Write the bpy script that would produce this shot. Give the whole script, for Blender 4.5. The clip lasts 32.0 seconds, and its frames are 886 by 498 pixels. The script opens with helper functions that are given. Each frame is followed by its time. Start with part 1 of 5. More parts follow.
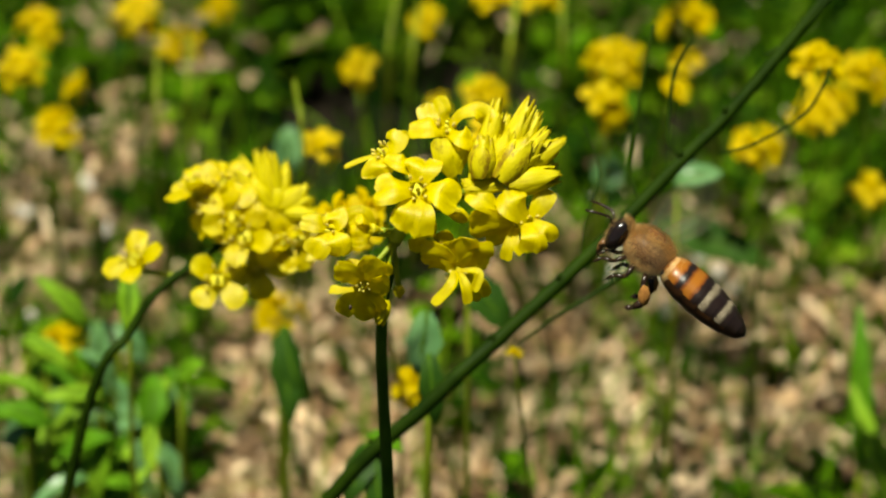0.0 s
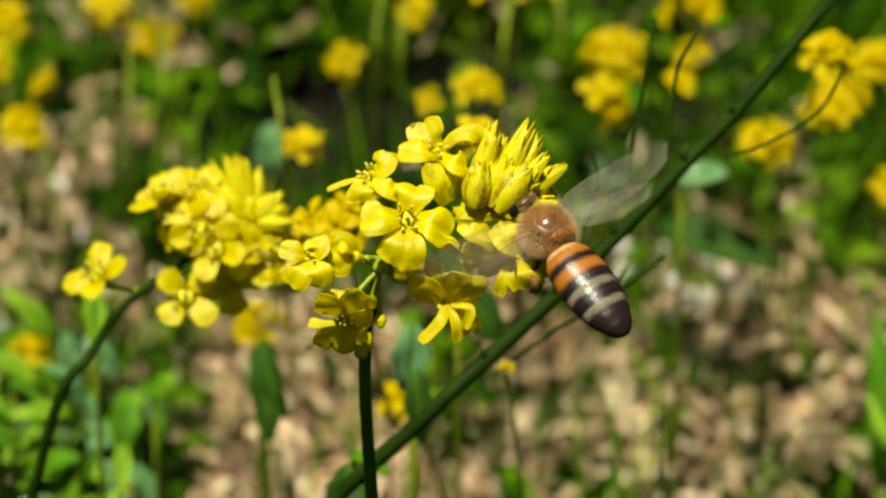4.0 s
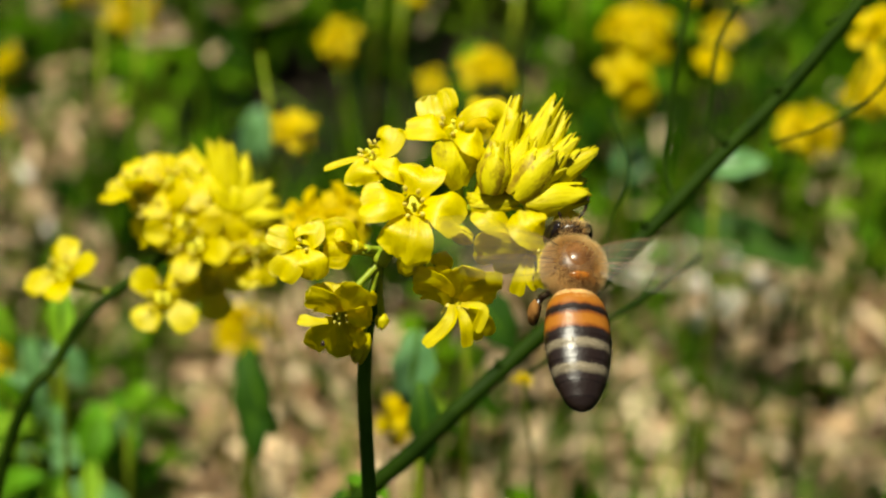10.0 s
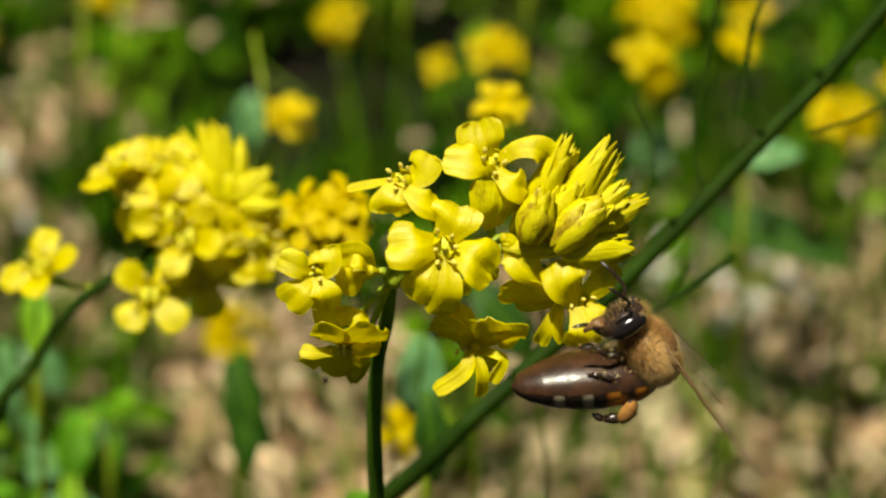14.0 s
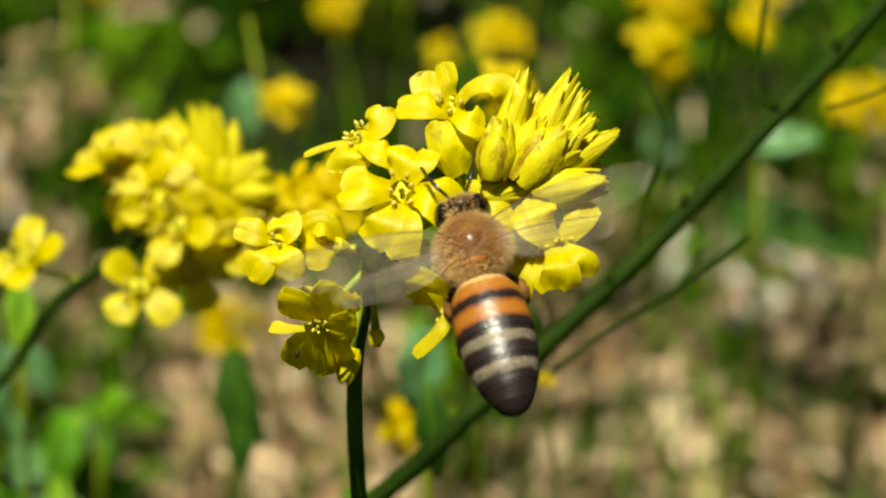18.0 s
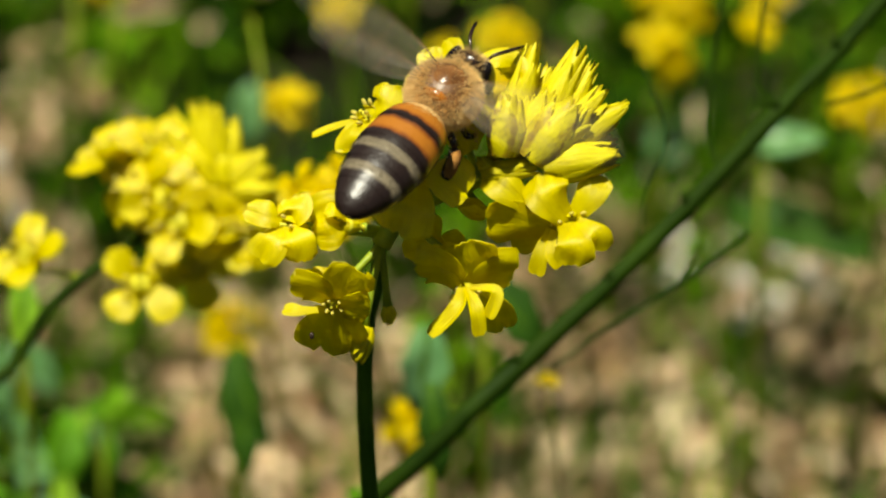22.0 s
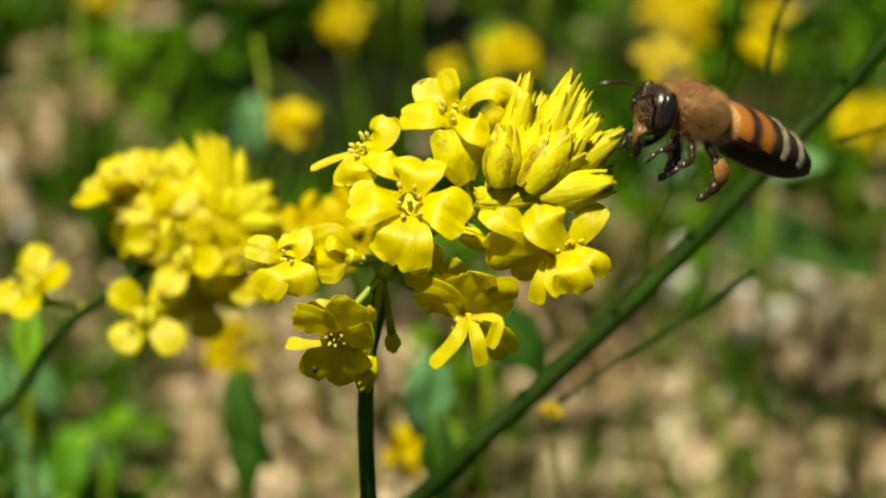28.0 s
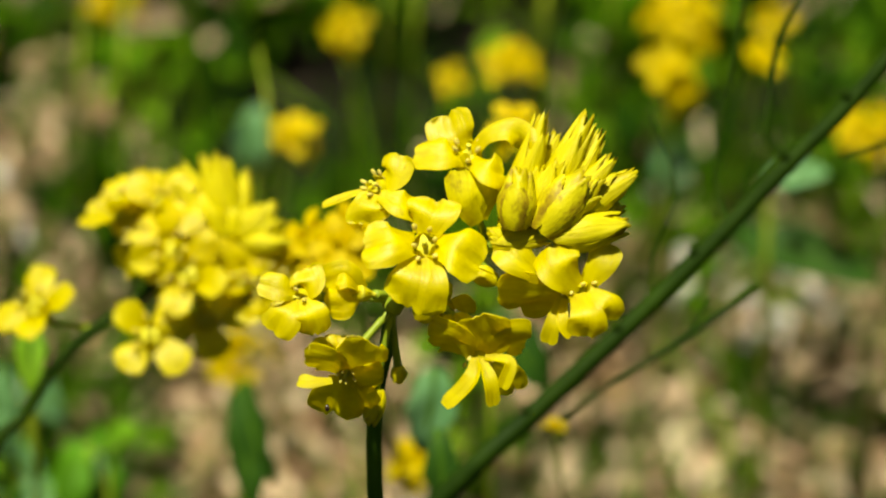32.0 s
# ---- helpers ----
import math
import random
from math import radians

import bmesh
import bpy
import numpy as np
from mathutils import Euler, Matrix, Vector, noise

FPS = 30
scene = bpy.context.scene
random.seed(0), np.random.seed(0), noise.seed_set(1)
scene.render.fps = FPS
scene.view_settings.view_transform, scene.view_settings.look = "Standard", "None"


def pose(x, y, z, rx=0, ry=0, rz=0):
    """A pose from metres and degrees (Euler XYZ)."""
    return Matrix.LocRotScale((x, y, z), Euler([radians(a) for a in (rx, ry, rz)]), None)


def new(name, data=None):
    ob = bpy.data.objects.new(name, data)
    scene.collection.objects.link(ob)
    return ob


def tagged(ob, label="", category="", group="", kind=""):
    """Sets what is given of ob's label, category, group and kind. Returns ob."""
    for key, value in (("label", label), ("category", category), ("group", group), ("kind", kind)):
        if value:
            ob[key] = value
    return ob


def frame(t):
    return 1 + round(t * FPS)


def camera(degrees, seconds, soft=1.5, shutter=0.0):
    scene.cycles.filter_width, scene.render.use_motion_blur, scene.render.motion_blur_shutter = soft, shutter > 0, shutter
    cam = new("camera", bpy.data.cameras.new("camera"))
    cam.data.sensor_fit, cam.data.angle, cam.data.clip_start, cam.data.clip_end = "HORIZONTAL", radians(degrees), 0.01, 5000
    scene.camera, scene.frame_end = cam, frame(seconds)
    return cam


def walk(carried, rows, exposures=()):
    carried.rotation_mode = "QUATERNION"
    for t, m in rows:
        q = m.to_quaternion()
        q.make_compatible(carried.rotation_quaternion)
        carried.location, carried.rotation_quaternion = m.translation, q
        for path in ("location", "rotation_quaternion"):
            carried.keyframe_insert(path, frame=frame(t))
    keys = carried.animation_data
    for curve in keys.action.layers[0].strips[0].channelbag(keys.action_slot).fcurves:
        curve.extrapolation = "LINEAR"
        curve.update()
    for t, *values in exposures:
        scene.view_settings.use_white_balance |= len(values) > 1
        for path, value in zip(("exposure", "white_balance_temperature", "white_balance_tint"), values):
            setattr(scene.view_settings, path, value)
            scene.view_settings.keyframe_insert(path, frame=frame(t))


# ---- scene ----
# A honey bee visits a raceme of yellow mustard flowers over leaf litter and grass.
# Plan axes: u to the right, v up along the tilted view, w towards the viewer, in
# millimetres from the middle of the flower head; z = 0 is the soil.
MM = 0.001
TILT = radians(38)
HEAD = Vector((0, 0, 0.112))
AX_U = Vector((1, 0, 0))
AX_V = Vector((0, math.sin(TILT), math.cos(TILT)))
AX_W = Vector((0, -math.cos(TILT), math.sin(TILT)))
PLAN = Matrix((AX_U, AX_V, AX_W)).transposed()


def at(u, v, w):
    return HEAD + (AX_U * u + AX_V * v + AX_W * w) * MM


# ---- camera ----
mustard = new("mustard_plant")
cam = camera(7.0, 32.0, soft=2.15, shutter=0.5)
cam.data.dof.use_dof = True
cam.data.dof.focus_object = mustard
cam.data.dof.aperture_fstop = 63
PATH = [
    (0, pose(-0.00155, -0.40608, 0.42285, 52.175, -0.106, 0.025)),
    (0.5, pose(-0.00038, -0.40327, 0.42047, 52.187, 0.080, 0.002)),
    (1, pose(0.00039, -0.39976, 0.41770, 52.194, 0.180, -0.001)),
    (1.5, pose(0.00074, -0.39556, 0.41542, 52.131, 0.220, -0.003)),
    (2, pose(0.00101, -0.39162, 0.41333, 52.071, 0.259, -0.009)),
    (2.5, pose(0.00143, -0.38783, 0.41126, 52.017, 0.256, 0.029)),
    (3, pose(0.00087, -0.38399, 0.40889, 51.981, 0.265, -0.053)),
    (3.5, pose(0.00135, -0.37956, 0.40528, 51.993, 0.358, -0.072)),
    (5.5, pose(0.00166, -0.36459, 0.39308, 52.041, 0.355, -0.029)),
    (6, pose(0.00069, -0.36035, 0.39045, 51.995, 0.289, -0.090)),
    (6.5, pose(0.00024, -0.35577, 0.38771, 51.933, 0.224, -0.091)),
    (7, pose(-0.00016, -0.35148, 0.38534, 51.860, 0.120, -0.056)),
    (7.5, pose(-0.00018, -0.34735, 0.38236, 51.840, 0.131, -0.065)),
    (8, pose(-0.00037, -0.34358, 0.37950, 51.830, 0.138, -0.092)),
    (8.5, pose(-0.00024, -0.34019, 0.37639, 51.858, 0.109, -0.048)),
    (9, pose(-0.00022, -0.33680, 0.37299, 51.904, 0.137, -0.061)),
    (9.5, pose(-0.00050, -0.33325, 0.36942, 51.954, 0.020, -0.002)),
    (10, pose(-0.00103, -0.32989, 0.36599, 52.007, 0.007, -0.057)),
    (10.5, pose(-0.00093, -0.32627, 0.36293, 52.015, -0.002, -0.027)),
    (11, pose(-0.00098, -0.32184, 0.36002, 51.962, -0.089, 0.048)),
    (11.5, pose(-0.00147, -0.31763, 0.35685, 51.951, -0.194, 0.073)),
    (12, pose(-0.00154, -0.31359, 0.35409, 51.915, -0.167, 0.055)),
    (12.5, pose(-0.00195, -0.30982, 0.35196, 51.842, -0.203, 0.033)),
    (13, pose(-0.00224, -0.30618, 0.34897, 51.854, -0.207, 0.001)),
    (13.5, pose(-0.00214, -0.30240, 0.34570, 51.877, -0.194, 0.006)),
    (14, pose(-0.00182, -0.29885, 0.34258, 51.900, -0.117, -0.009)),
    (14.5, pose(-0.00134, -0.29583, 0.33994, 51.917, -0.031, -0.004)),
    (16.5, pose(-0.00198, -0.28478, 0.32828, 52.158, 0.005, -0.091)),
    (17, pose(-0.00175, -0.28452, 0.32787, 52.172, 0.063, -0.100)),
    (17.5, pose(-0.00122, -0.28491, 0.32822, 52.164, 0.128, -0.075)),
    (18, pose(-0.00092, -0.28538, 0.32827, 52.192, 0.182, -0.075)),
    (18.5, pose(-0.00055, -0.28609, 0.32824, 52.243, 0.225, -0.051)),
    (19, pose(-0.00046, -0.28667, 0.32824, 52.278, 0.254, -0.051)),
    (19.5, pose(-0.00130, -0.28691, 0.32811, 52.306, 0.216, -0.134)),
    (20, pose(-0.00163, -0.28657, 0.32816, 52.278, 0.163, -0.136)),
    (20.5, pose(-0.00145, -0.28606, 0.32804, 52.262, 0.181, -0.118)),
    (21, pose(-0.00151, -0.28566, 0.32776, 52.262, 0.210, -0.146)),
    (21.5, pose(-0.00122, -0.28572, 0.32774, 52.268, 0.222, -0.112)),
    (22, pose(-0.00078, -0.28579, 0.32833, 52.223, 0.228, -0.052)),
    (22.5, pose(-0.00100, -0.28544, 0.32830, 52.202, 0.208, -0.066)),
    (23, pose(-0.00086, -0.28482, 0.32858, 52.142, 0.142, 0.010)),
    (23.5, pose(-0.00082, -0.28489, 0.32924, 52.101, 0.053, 0.091)),
    (24, pose(-0.00145, -0.28434, 0.33002, 52.003, -0.018, 0.062)),
    (24.5, pose(-0.00174, -0.28385, 0.32999, 51.982, -0.009, 0.018)),
    (25, pose(-0.00185, -0.28380, 0.33004, 51.979, -0.009, 0.007)),
    (25.5, pose(-0.00197, -0.28304, 0.33046, 51.892, -0.052, 0.027)),
    (27.5, pose(-0.00157, -0.28289, 0.33162, 51.817, -0.062, 0.081)),
    (28, pose(-0.00128, -0.28279, 0.33227, 51.769, -0.065, 0.129)),
    (28.5, pose(-0.00133, -0.28307, 0.33269, 51.769, -0.040, 0.102)),
    (29, pose(-0.00113, -0.28297, 0.33339, 51.709, -0.016, 0.118)),
    (29.5, pose(-0.00112, -0.28273, 0.33364, 51.682, 0.006, 0.109)),
    (30, pose(-0.00153, -0.28285, 0.33324, 51.737, 0.066, 0.013)),
    (30.5, pose(-0.00170, -0.28248, 0.33339, 51.705, 0.039, 0.014)),
    (31, pose(-0.00169, -0.28217, 0.33358, 51.673, 0.016, 0.035)),
    (31.5, pose(-0.00161, -0.28180, 0.33381, 51.632, 0.038, 0.031)),
    (32, pose(-0.00133, -0.28175, 0.33391, 51.623, 0.055, 0.057)),
]
walk(cam, PATH, [(0, 0.55, 7080, 0), (10, 0.63, 7080, 0), (32, 0.65, 7080, 0)])

# ---- light ----
SUN = Vector((-0.16, -0.10, 0.98)).normalized()
world = bpy.data.worlds.new("sky")
scene.world = world
world.use_nodes = True
wn = world.node_tree
sky = wn.nodes.new("ShaderNodeTexSky")
sky.sky_type = "NISHITA"
sky.sun_disc = False
sky.sun_elevation = math.asin(SUN.z)
sky.sun_rotation = math.atan2(SUN.x, SUN.y)
wn.links.new(sky.outputs[0], wn.nodes["Background"].inputs[0])
wn.nodes["Background"].inputs[1].default_value = 0.023
sun = new("sun", bpy.data.lights.new("sun", "SUN"))
sun.data.energy = 5.0
sun.data.angle = radians(0.5)
sun.data.color = (1.0, 0.95, 0.86)
sun.matrix_world = SUN.to_track_quat("Z", "Y").to_matrix().to_4x4()


# ---- materials ----
def material(name, build):
    m = bpy.data.materials.new(name)
    m.use_nodes = True
    t = m.node_tree
    build(t, t.nodes["Principled BSDF"], t.nodes["Material Output"])
    return m


def node(t, kind, **given):
    n = t.nodes.new(kind)
    for k, v in given.items():
        n.inputs[k.replace("_", " ")].default_value = v
    return n


def grain(t, scale, detail=4.0, rough=0.6):
    c = t.nodes.new("ShaderNodeTexCoord")
    n = node(t, "ShaderNodeTexNoise", Scale=scale, Detail=detail, Roughness=rough)
    t.links.new(c.outputs["Object"], n.inputs["Vector"])
    return n


def ramp(t, fac, stops):
    r = t.nodes.new("ShaderNodeValToRGB")
    e = r.color_ramp.elements
    e[0].position, e[0].color = stops[0][0], (*stops[0][1], 1)
    e[1].position, e[1].color = stops[-1][0], (*stops[-1][1], 1)
    for p, c in stops[1:-1]:
        k = e.new(p)
        k.color = (*c, 1)
    t.links.new(fac, r.inputs[0])
    return r


def bump(t, p, height, strength, distance):
    b = node(t, "ShaderNodeBump", Strength=strength, Distance=distance)
    t.links.new(height, b.inputs["Height"])
    t.links.new(b.outputs[0], p.inputs["Normal"])


def leafy(name, stops, scale, through_col, share, rough=0.45, by=None, relief=0.00008, coat=0.3, veins=False):
    """A thin living sheet: part of the light passes through it."""
    def build(t, p, out):
        n = grain(t, scale)
        fac = n.outputs["Fac"]
        if by:
            src = t.nodes.new("ShaderNodeNewGeometry" if by == "island" else "ShaderNodeObjectInfo")
            mix = t.nodes.new("ShaderNodeMath")
            mix.operation = "MULTIPLY_ADD"
            mix.inputs[1].default_value = 0.55
            t.links.new(src.outputs["Random Per Island" if by == "island" else "Random"], mix.inputs[0])
            half = t.nodes.new("ShaderNodeMath")
            half.operation = "MULTIPLY"
            half.inputs[1].default_value = 0.45
            t.links.new(fac, half.inputs[0])
            t.links.new(half.outputs[0], mix.inputs[2])
            fac = mix.outputs[0]
        fine = grain(t, scale * 6, 2.0)
        if veins:
            uv = t.nodes.new("ShaderNodeUVMap")
            who = t.nodes.new("ShaderNodeObjectInfo")
            place = node(t, "ShaderNodeVectorMath")
            place.operation = "MULTIPLY_ADD"
            place.inputs[1].default_value = (1.6, 15.0, 1.0)
            t.links.new(uv.outputs[0], place.inputs[0])
            t.links.new(who.outputs["Random"], place.inputs[2])
            fine = node(t, "ShaderNodeTexNoise", Scale=1.0, Detail=3.0, Roughness=0.6, Distortion=0.4)
            t.links.new(place.outputs[0], fine.inputs["Vector"])
            both = t.nodes.new("ShaderNodeMix")
            both.inputs[0].default_value = 0.3
            t.links.new(fac, both.inputs[2])
            t.links.new(fine.outputs["Fac"], both.inputs[3])
            fac = both.outputs[0]
        r = ramp(t, fac, stops)
        t.links.new(r.outputs[0], p.inputs["Base Color"])
        p.inputs["Roughness"].default_value = rough
        p.inputs["Specular IOR Level"].default_value = coat
        bump(t, p, fine.outputs["Fac"], 0.5, relief)
        tr = t.nodes.new("ShaderNodeBsdfTranslucent")
        tint = t.nodes.new("ShaderNodeMix")
        tint.data_type, tint.blend_type = "RGBA", "MULTIPLY"
        tint.inputs[0].default_value = 1.0
        tint.inputs[7].default_value = (*through_col, 1)
        t.links.new(r.outputs[0], tint.inputs[6])
        t.links.new(tint.outputs[2], tr.inputs["Color"])
        s = t.nodes.new("ShaderNodeMixShader")
        s.inputs[0].default_value = share
        t.links.new(p.outputs[0], s.inputs[1])
        t.links.new(tr.outputs[0], s.inputs[2])
        t.links.new(s.outputs[0], out.inputs["Surface"])
    return material(name, build)


def solid(name, stops, scale, rough, relief=0.0, spec=0.5, by=None, metal=0.0):
    def build(t, p, out):
        n = grain(t, scale)
        fac = n.outputs["Fac"]
        if by:
            src = t.nodes.new("ShaderNodeNewGeometry" if by == "island" else "ShaderNodeObjectInfo")
            a = t.nodes.new("ShaderNodeMath")
            a.operation = "MULTIPLY_ADD"
            a.inputs[1].default_value = 0.6
            b = t.nodes.new("ShaderNodeMath")
            b.operation = "MULTIPLY"
            b.inputs[1].default_value = 0.4
            t.links.new(fac, b.inputs[0])
            t.links.new(src.outputs["Random Per Island" if by == "island" else "Random"], a.inputs[0])
            t.links.new(b.outputs[0], a.inputs[2])
            fac = a.outputs[0]
        r = ramp(t, fac, stops)
        t.links.new(r.outputs[0], p.inputs["Base Color"])
        p.inputs["Roughness"].default_value = rough
        p.inputs["Specular IOR Level"].default_value = spec
        p.inputs["Metallic"].default_value = metal
        if relief:
            f = grain(t, scale * 3, 5.0)
            bump(t, p, f.outputs["Fac"], 0.7, relief)
    return material(name, build)


PETAL = leafy("petal", [(0.30, (0.68, 0.575, 0.002)), (0.60, (0.83, 0.745, 0.005))], 900, (1.20, 1.22, 0.8), 0.58, 0.44, relief=0.00014, coat=0.65, veins=True)
# Duller copy of petal; the far clusters' partial shade is put into its colour.
DIMPETAL = leafy("dimmed_petal", [(0.3, (0.62, 0.475, 0.002)), (0.7, (0.78, 0.655, 0.005))], 700, (1.15, 1.1, 0.5), 0.5, 0.6, coat=0.2)
SEPAL = leafy("sepal", [(0.32, (0.42, 0.32, 0.004)), (0.45, (0.68, 0.60, 0.006)), (0.66, (0.82, 0.75, 0.010))], 1300, (1.15, 1.1, 0.6), 0.34, 0.5, relief=0.00020, veins=True)
BUDSKIN = leafy("bud_skin", [(0.36, (0.48, 0.39, 0.005)), (0.47, (0.66, 0.58, 0.006)), (0.68, (0.78, 0.70, 0.012))], 1300, (1.15, 1.0, 0.5), 0.28, 0.5)
BRUISED = leafy("bruised_sepal", [(0.36, (0.22, 0.13, 0.006)), (0.44, (0.42, 0.31, 0.006)), (0.52, (0.68, 0.60, 0.008)), (0.7, (0.76, 0.68, 0.010))], 1500, (1.1, 1.0, 0.5), 0.25, 0.55)
ANTHER = leafy("anther", [(0.3, (0.76, 0.64, 0.05)), (0.7, (0.88, 0.80, 0.26))], 2500, (1, 0.95, 0.5), 0.35, 0.7)
PISTIL = leafy("pistil", [(0.3, (0.68, 0.64, 0.03)), (0.7, (0.82, 0.76, 0.06))], 900, (1, 1, 0.5), 0.2)
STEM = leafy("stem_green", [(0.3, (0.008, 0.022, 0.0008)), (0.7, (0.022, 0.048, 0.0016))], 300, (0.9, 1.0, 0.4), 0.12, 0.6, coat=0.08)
STALK = leafy("stalk_green", [(0.3, (0.03, 0.085, 0.004)), (0.7, (0.08, 0.165, 0.008))], 300, (0.9, 1.0, 0.4), 0.15, 0.6, coat=0.12)
PEDICEL = leafy("pedicel_green", [(0.3, (0.18, 0.27, 0.014)), (0.7, (0.34, 0.41, 0.025))], 500, (1, 1, 0.4), 0.2)
LEAF = leafy("leaf_green", [(0.12, (0.03, 0.11, 0.004)), (0.4, (0.10, 0.27, 0.008)), (0.8, (0.27, 0.46, 0.025))], 420, (0.8, 1.0, 0.25), 0.35, 0.55, by="object", coat=0.12, relief=0.0003)
# Darker copy of leaf_green; the shade on these leaves is put into the colour.
SHADEDLEAF = leafy("shaded_leaf", [(0.2, (0.012, 0.045, 0.004)), (0.8, (0.045, 0.11, 0.010))], 120, (0.8, 1.0, 0.3), 0.25, 0.5, coat=0.1)
BLUELEAF = leafy("glaucous_leaf", [(0.3, (0.09, 0.23, 0.075)), (0.7, (0.21, 0.39, 0.16))], 120, (0.8, 1.0, 0.5), 0.25, 0.35)
# Near-black low stops put the shade between blades into the grass colour.
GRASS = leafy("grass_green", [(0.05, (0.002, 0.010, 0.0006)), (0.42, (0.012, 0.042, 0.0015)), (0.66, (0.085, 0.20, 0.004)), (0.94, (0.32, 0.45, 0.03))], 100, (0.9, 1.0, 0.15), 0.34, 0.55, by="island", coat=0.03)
LITTER = solid("dead_leaf", [(0.1, (0.07, 0.035, 0.02)), (0.35, (0.29, 0.17, 0.08)), (0.6, (0.52, 0.35, 0.185)), (0.9, (0.84, 0.69, 0.48))], 260, 0.75, 0.0003, 0.3, by="object")
BLEACHED = solid("bleached_leaf", [(0.2, (0.50, 0.45, 0.37)), (0.8, (0.74, 0.70, 0.62))], 300, 0.7, 0.0002, 0.3)
CRUMB = solid("litter_crumbs", [(0.1, (0.045, 0.024, 0.014)), (0.45, (0.34, 0.21, 0.105)), (0.8, (0.80, 0.63, 0.41))], 300, 0.8, 0.0002, 0.3, by="island")
# Soil blackened so that the shade in bare gaps sits in its colour.
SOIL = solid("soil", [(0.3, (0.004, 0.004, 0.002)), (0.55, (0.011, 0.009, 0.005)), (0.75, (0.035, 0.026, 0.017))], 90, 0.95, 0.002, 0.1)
CHITIN_ORANGE = solid("amber_chitin", [(0.3, (0.24, 0.075, 0.008)), (0.7, (0.44, 0.16, 0.020))], 700, 0.22, 0.00003)
CHITIN_DARK = solid("dark_chitin", [(0.3, (0.012, 0.007, 0.004)), (0.7, (0.035, 0.018, 0.010))], 900, 0.25, 0.00003)
CHITIN_BROWN = solid("brown_chitin", [(0.3, (0.10, 0.045, 0.015)), (0.7, (0.22, 0.11, 0.04))], 900, 0.42, 0.00003)
HAIR_GOLD = leafy("golden_hair", [(0.1, (0.58, 0.36, 0.11)), (0.9, (0.95, 0.76, 0.39))], 800, (1.0, 0.9, 0.8), 0.4, 0.5, by="island", relief=0.00001)
HAIR_PALE = solid("pale_hair", [(0.2, (0.20, 0.16, 0.10)), (0.8, (0.40, 0.34, 0.24))], 800, 0.6, 0, 0.3, by="island")
EYESHELL = solid("compound_eye", [(0.3, (0.006, 0.004, 0.004)), (0.7, (0.014, 0.009, 0.008))], 6000, 0.12, 0.00001)
POLLEN = solid("pollen_load", [(0.3, (0.22, 0.09, 0.02)), (0.7, (0.36, 0.17, 0.04))], 2500, 0.85, 0.0001, 0.2)
SCUTUM = solid("back_plate_chitin", [(0.3, (0.09, 0.036, 0.011)), (0.7, (0.25, 0.11, 0.034))], 900, 0.24, 0.00003)
VEIN = solid("wing_vein", [(0.3, (0.10, 0.05, 0.02)), (0.7, (0.22, 0.12, 0.05))], 900, 0.4)


def tergite_build(t, p, out):
    """Amber plates with dark hind rims; the rear ones dark with pale downy bands."""
    c = t.nodes.new("ShaderNodeTexCoord")
    xyz = t.nodes.new("ShaderNodeSeparateXYZ")
    t.links.new(c.outputs["Object"], xyz.inputs[0])
    n = grain(t, 1500, 3.0)
    wob = node(t, "ShaderNodeMath")
    wob.operation = "MULTIPLY_ADD"
    wob.inputs[1].default_value = 0.05
    wob.inputs[2].default_value = -0.025
    t.links.new(n.outputs["Fac"], wob.inputs[0])
    along = node(t, "ShaderNodeMath")
    along.operation = "MULTIPLY_ADD"
    along.inputs[1].default_value = -1 / 0.0077
    t.links.new(xyz.outputs[0], along.inputs[0])
    t.links.new(wob.outputs[0], along.inputs[2])
    amber, rust, dark, down = (0.31, 0.108, 0.009), (0.18, 0.05, 0.005), (0.014, 0.007, 0.005), (0.19, 0.155, 0.10)
    r = ramp(t, along.outputs[0], [(0.0, rust), (0.06, amber), (0.165, amber), (0.19, rust), (0.205, dark), (0.245, dark), (0.27, rust), (0.295, amber), (0.35, amber), (0.38, rust),
                                   (0.40, dark), (0.475, dark), (0.50, down), (0.535, down), (0.565, dark), (0.665, dark), (0.69, down), (0.725, down), (0.755, dark), (1.0, dark)])
    t.links.new(r.outputs[0], p.inputs["Base Color"])
    p.inputs["Roughness"].default_value = 0.36
    p.inputs["Specular IOR Level"].default_value = 0.5
    f = grain(t, 2600, 4.0)
    bump(t, p, f.outputs["Fac"], 0.6, 0.00005)


BELLY = solid("belly_chitin", [(0.3, (0.014, 0.006, 0.003)), (0.7, (0.06, 0.024, 0.008))], 700, 0.32, 0.00003)
TERGITE = material("banded_chitin", tergite_build)


def wing_build(t, p, out):
    p.inputs["Base Color"].default_value = (0.55, 0.48, 0.38, 1)
    p.inputs["Roughness"].default_value = 0.25
    clear = t.nodes.new("ShaderNodeBsdfTransparent")
    s = t.nodes.new("ShaderNodeMixShader")
    n = grain(t, 500)
    r = ramp(t, n.outputs["Fac"], [(0.3, (0.016, 0.016, 0.016)), (0.7, (0.05, 0.05, 0.05))])
    t.links.new(r.outputs[0], s.inputs[0])
    t.links.new(clear.outputs[0], s.inputs[1])
    t.links.new(p.outputs[0], s.inputs[2])
    t.links.new(s.outputs[0], out.inputs["Surface"])


WING = material("wing_membrane", wing_build)


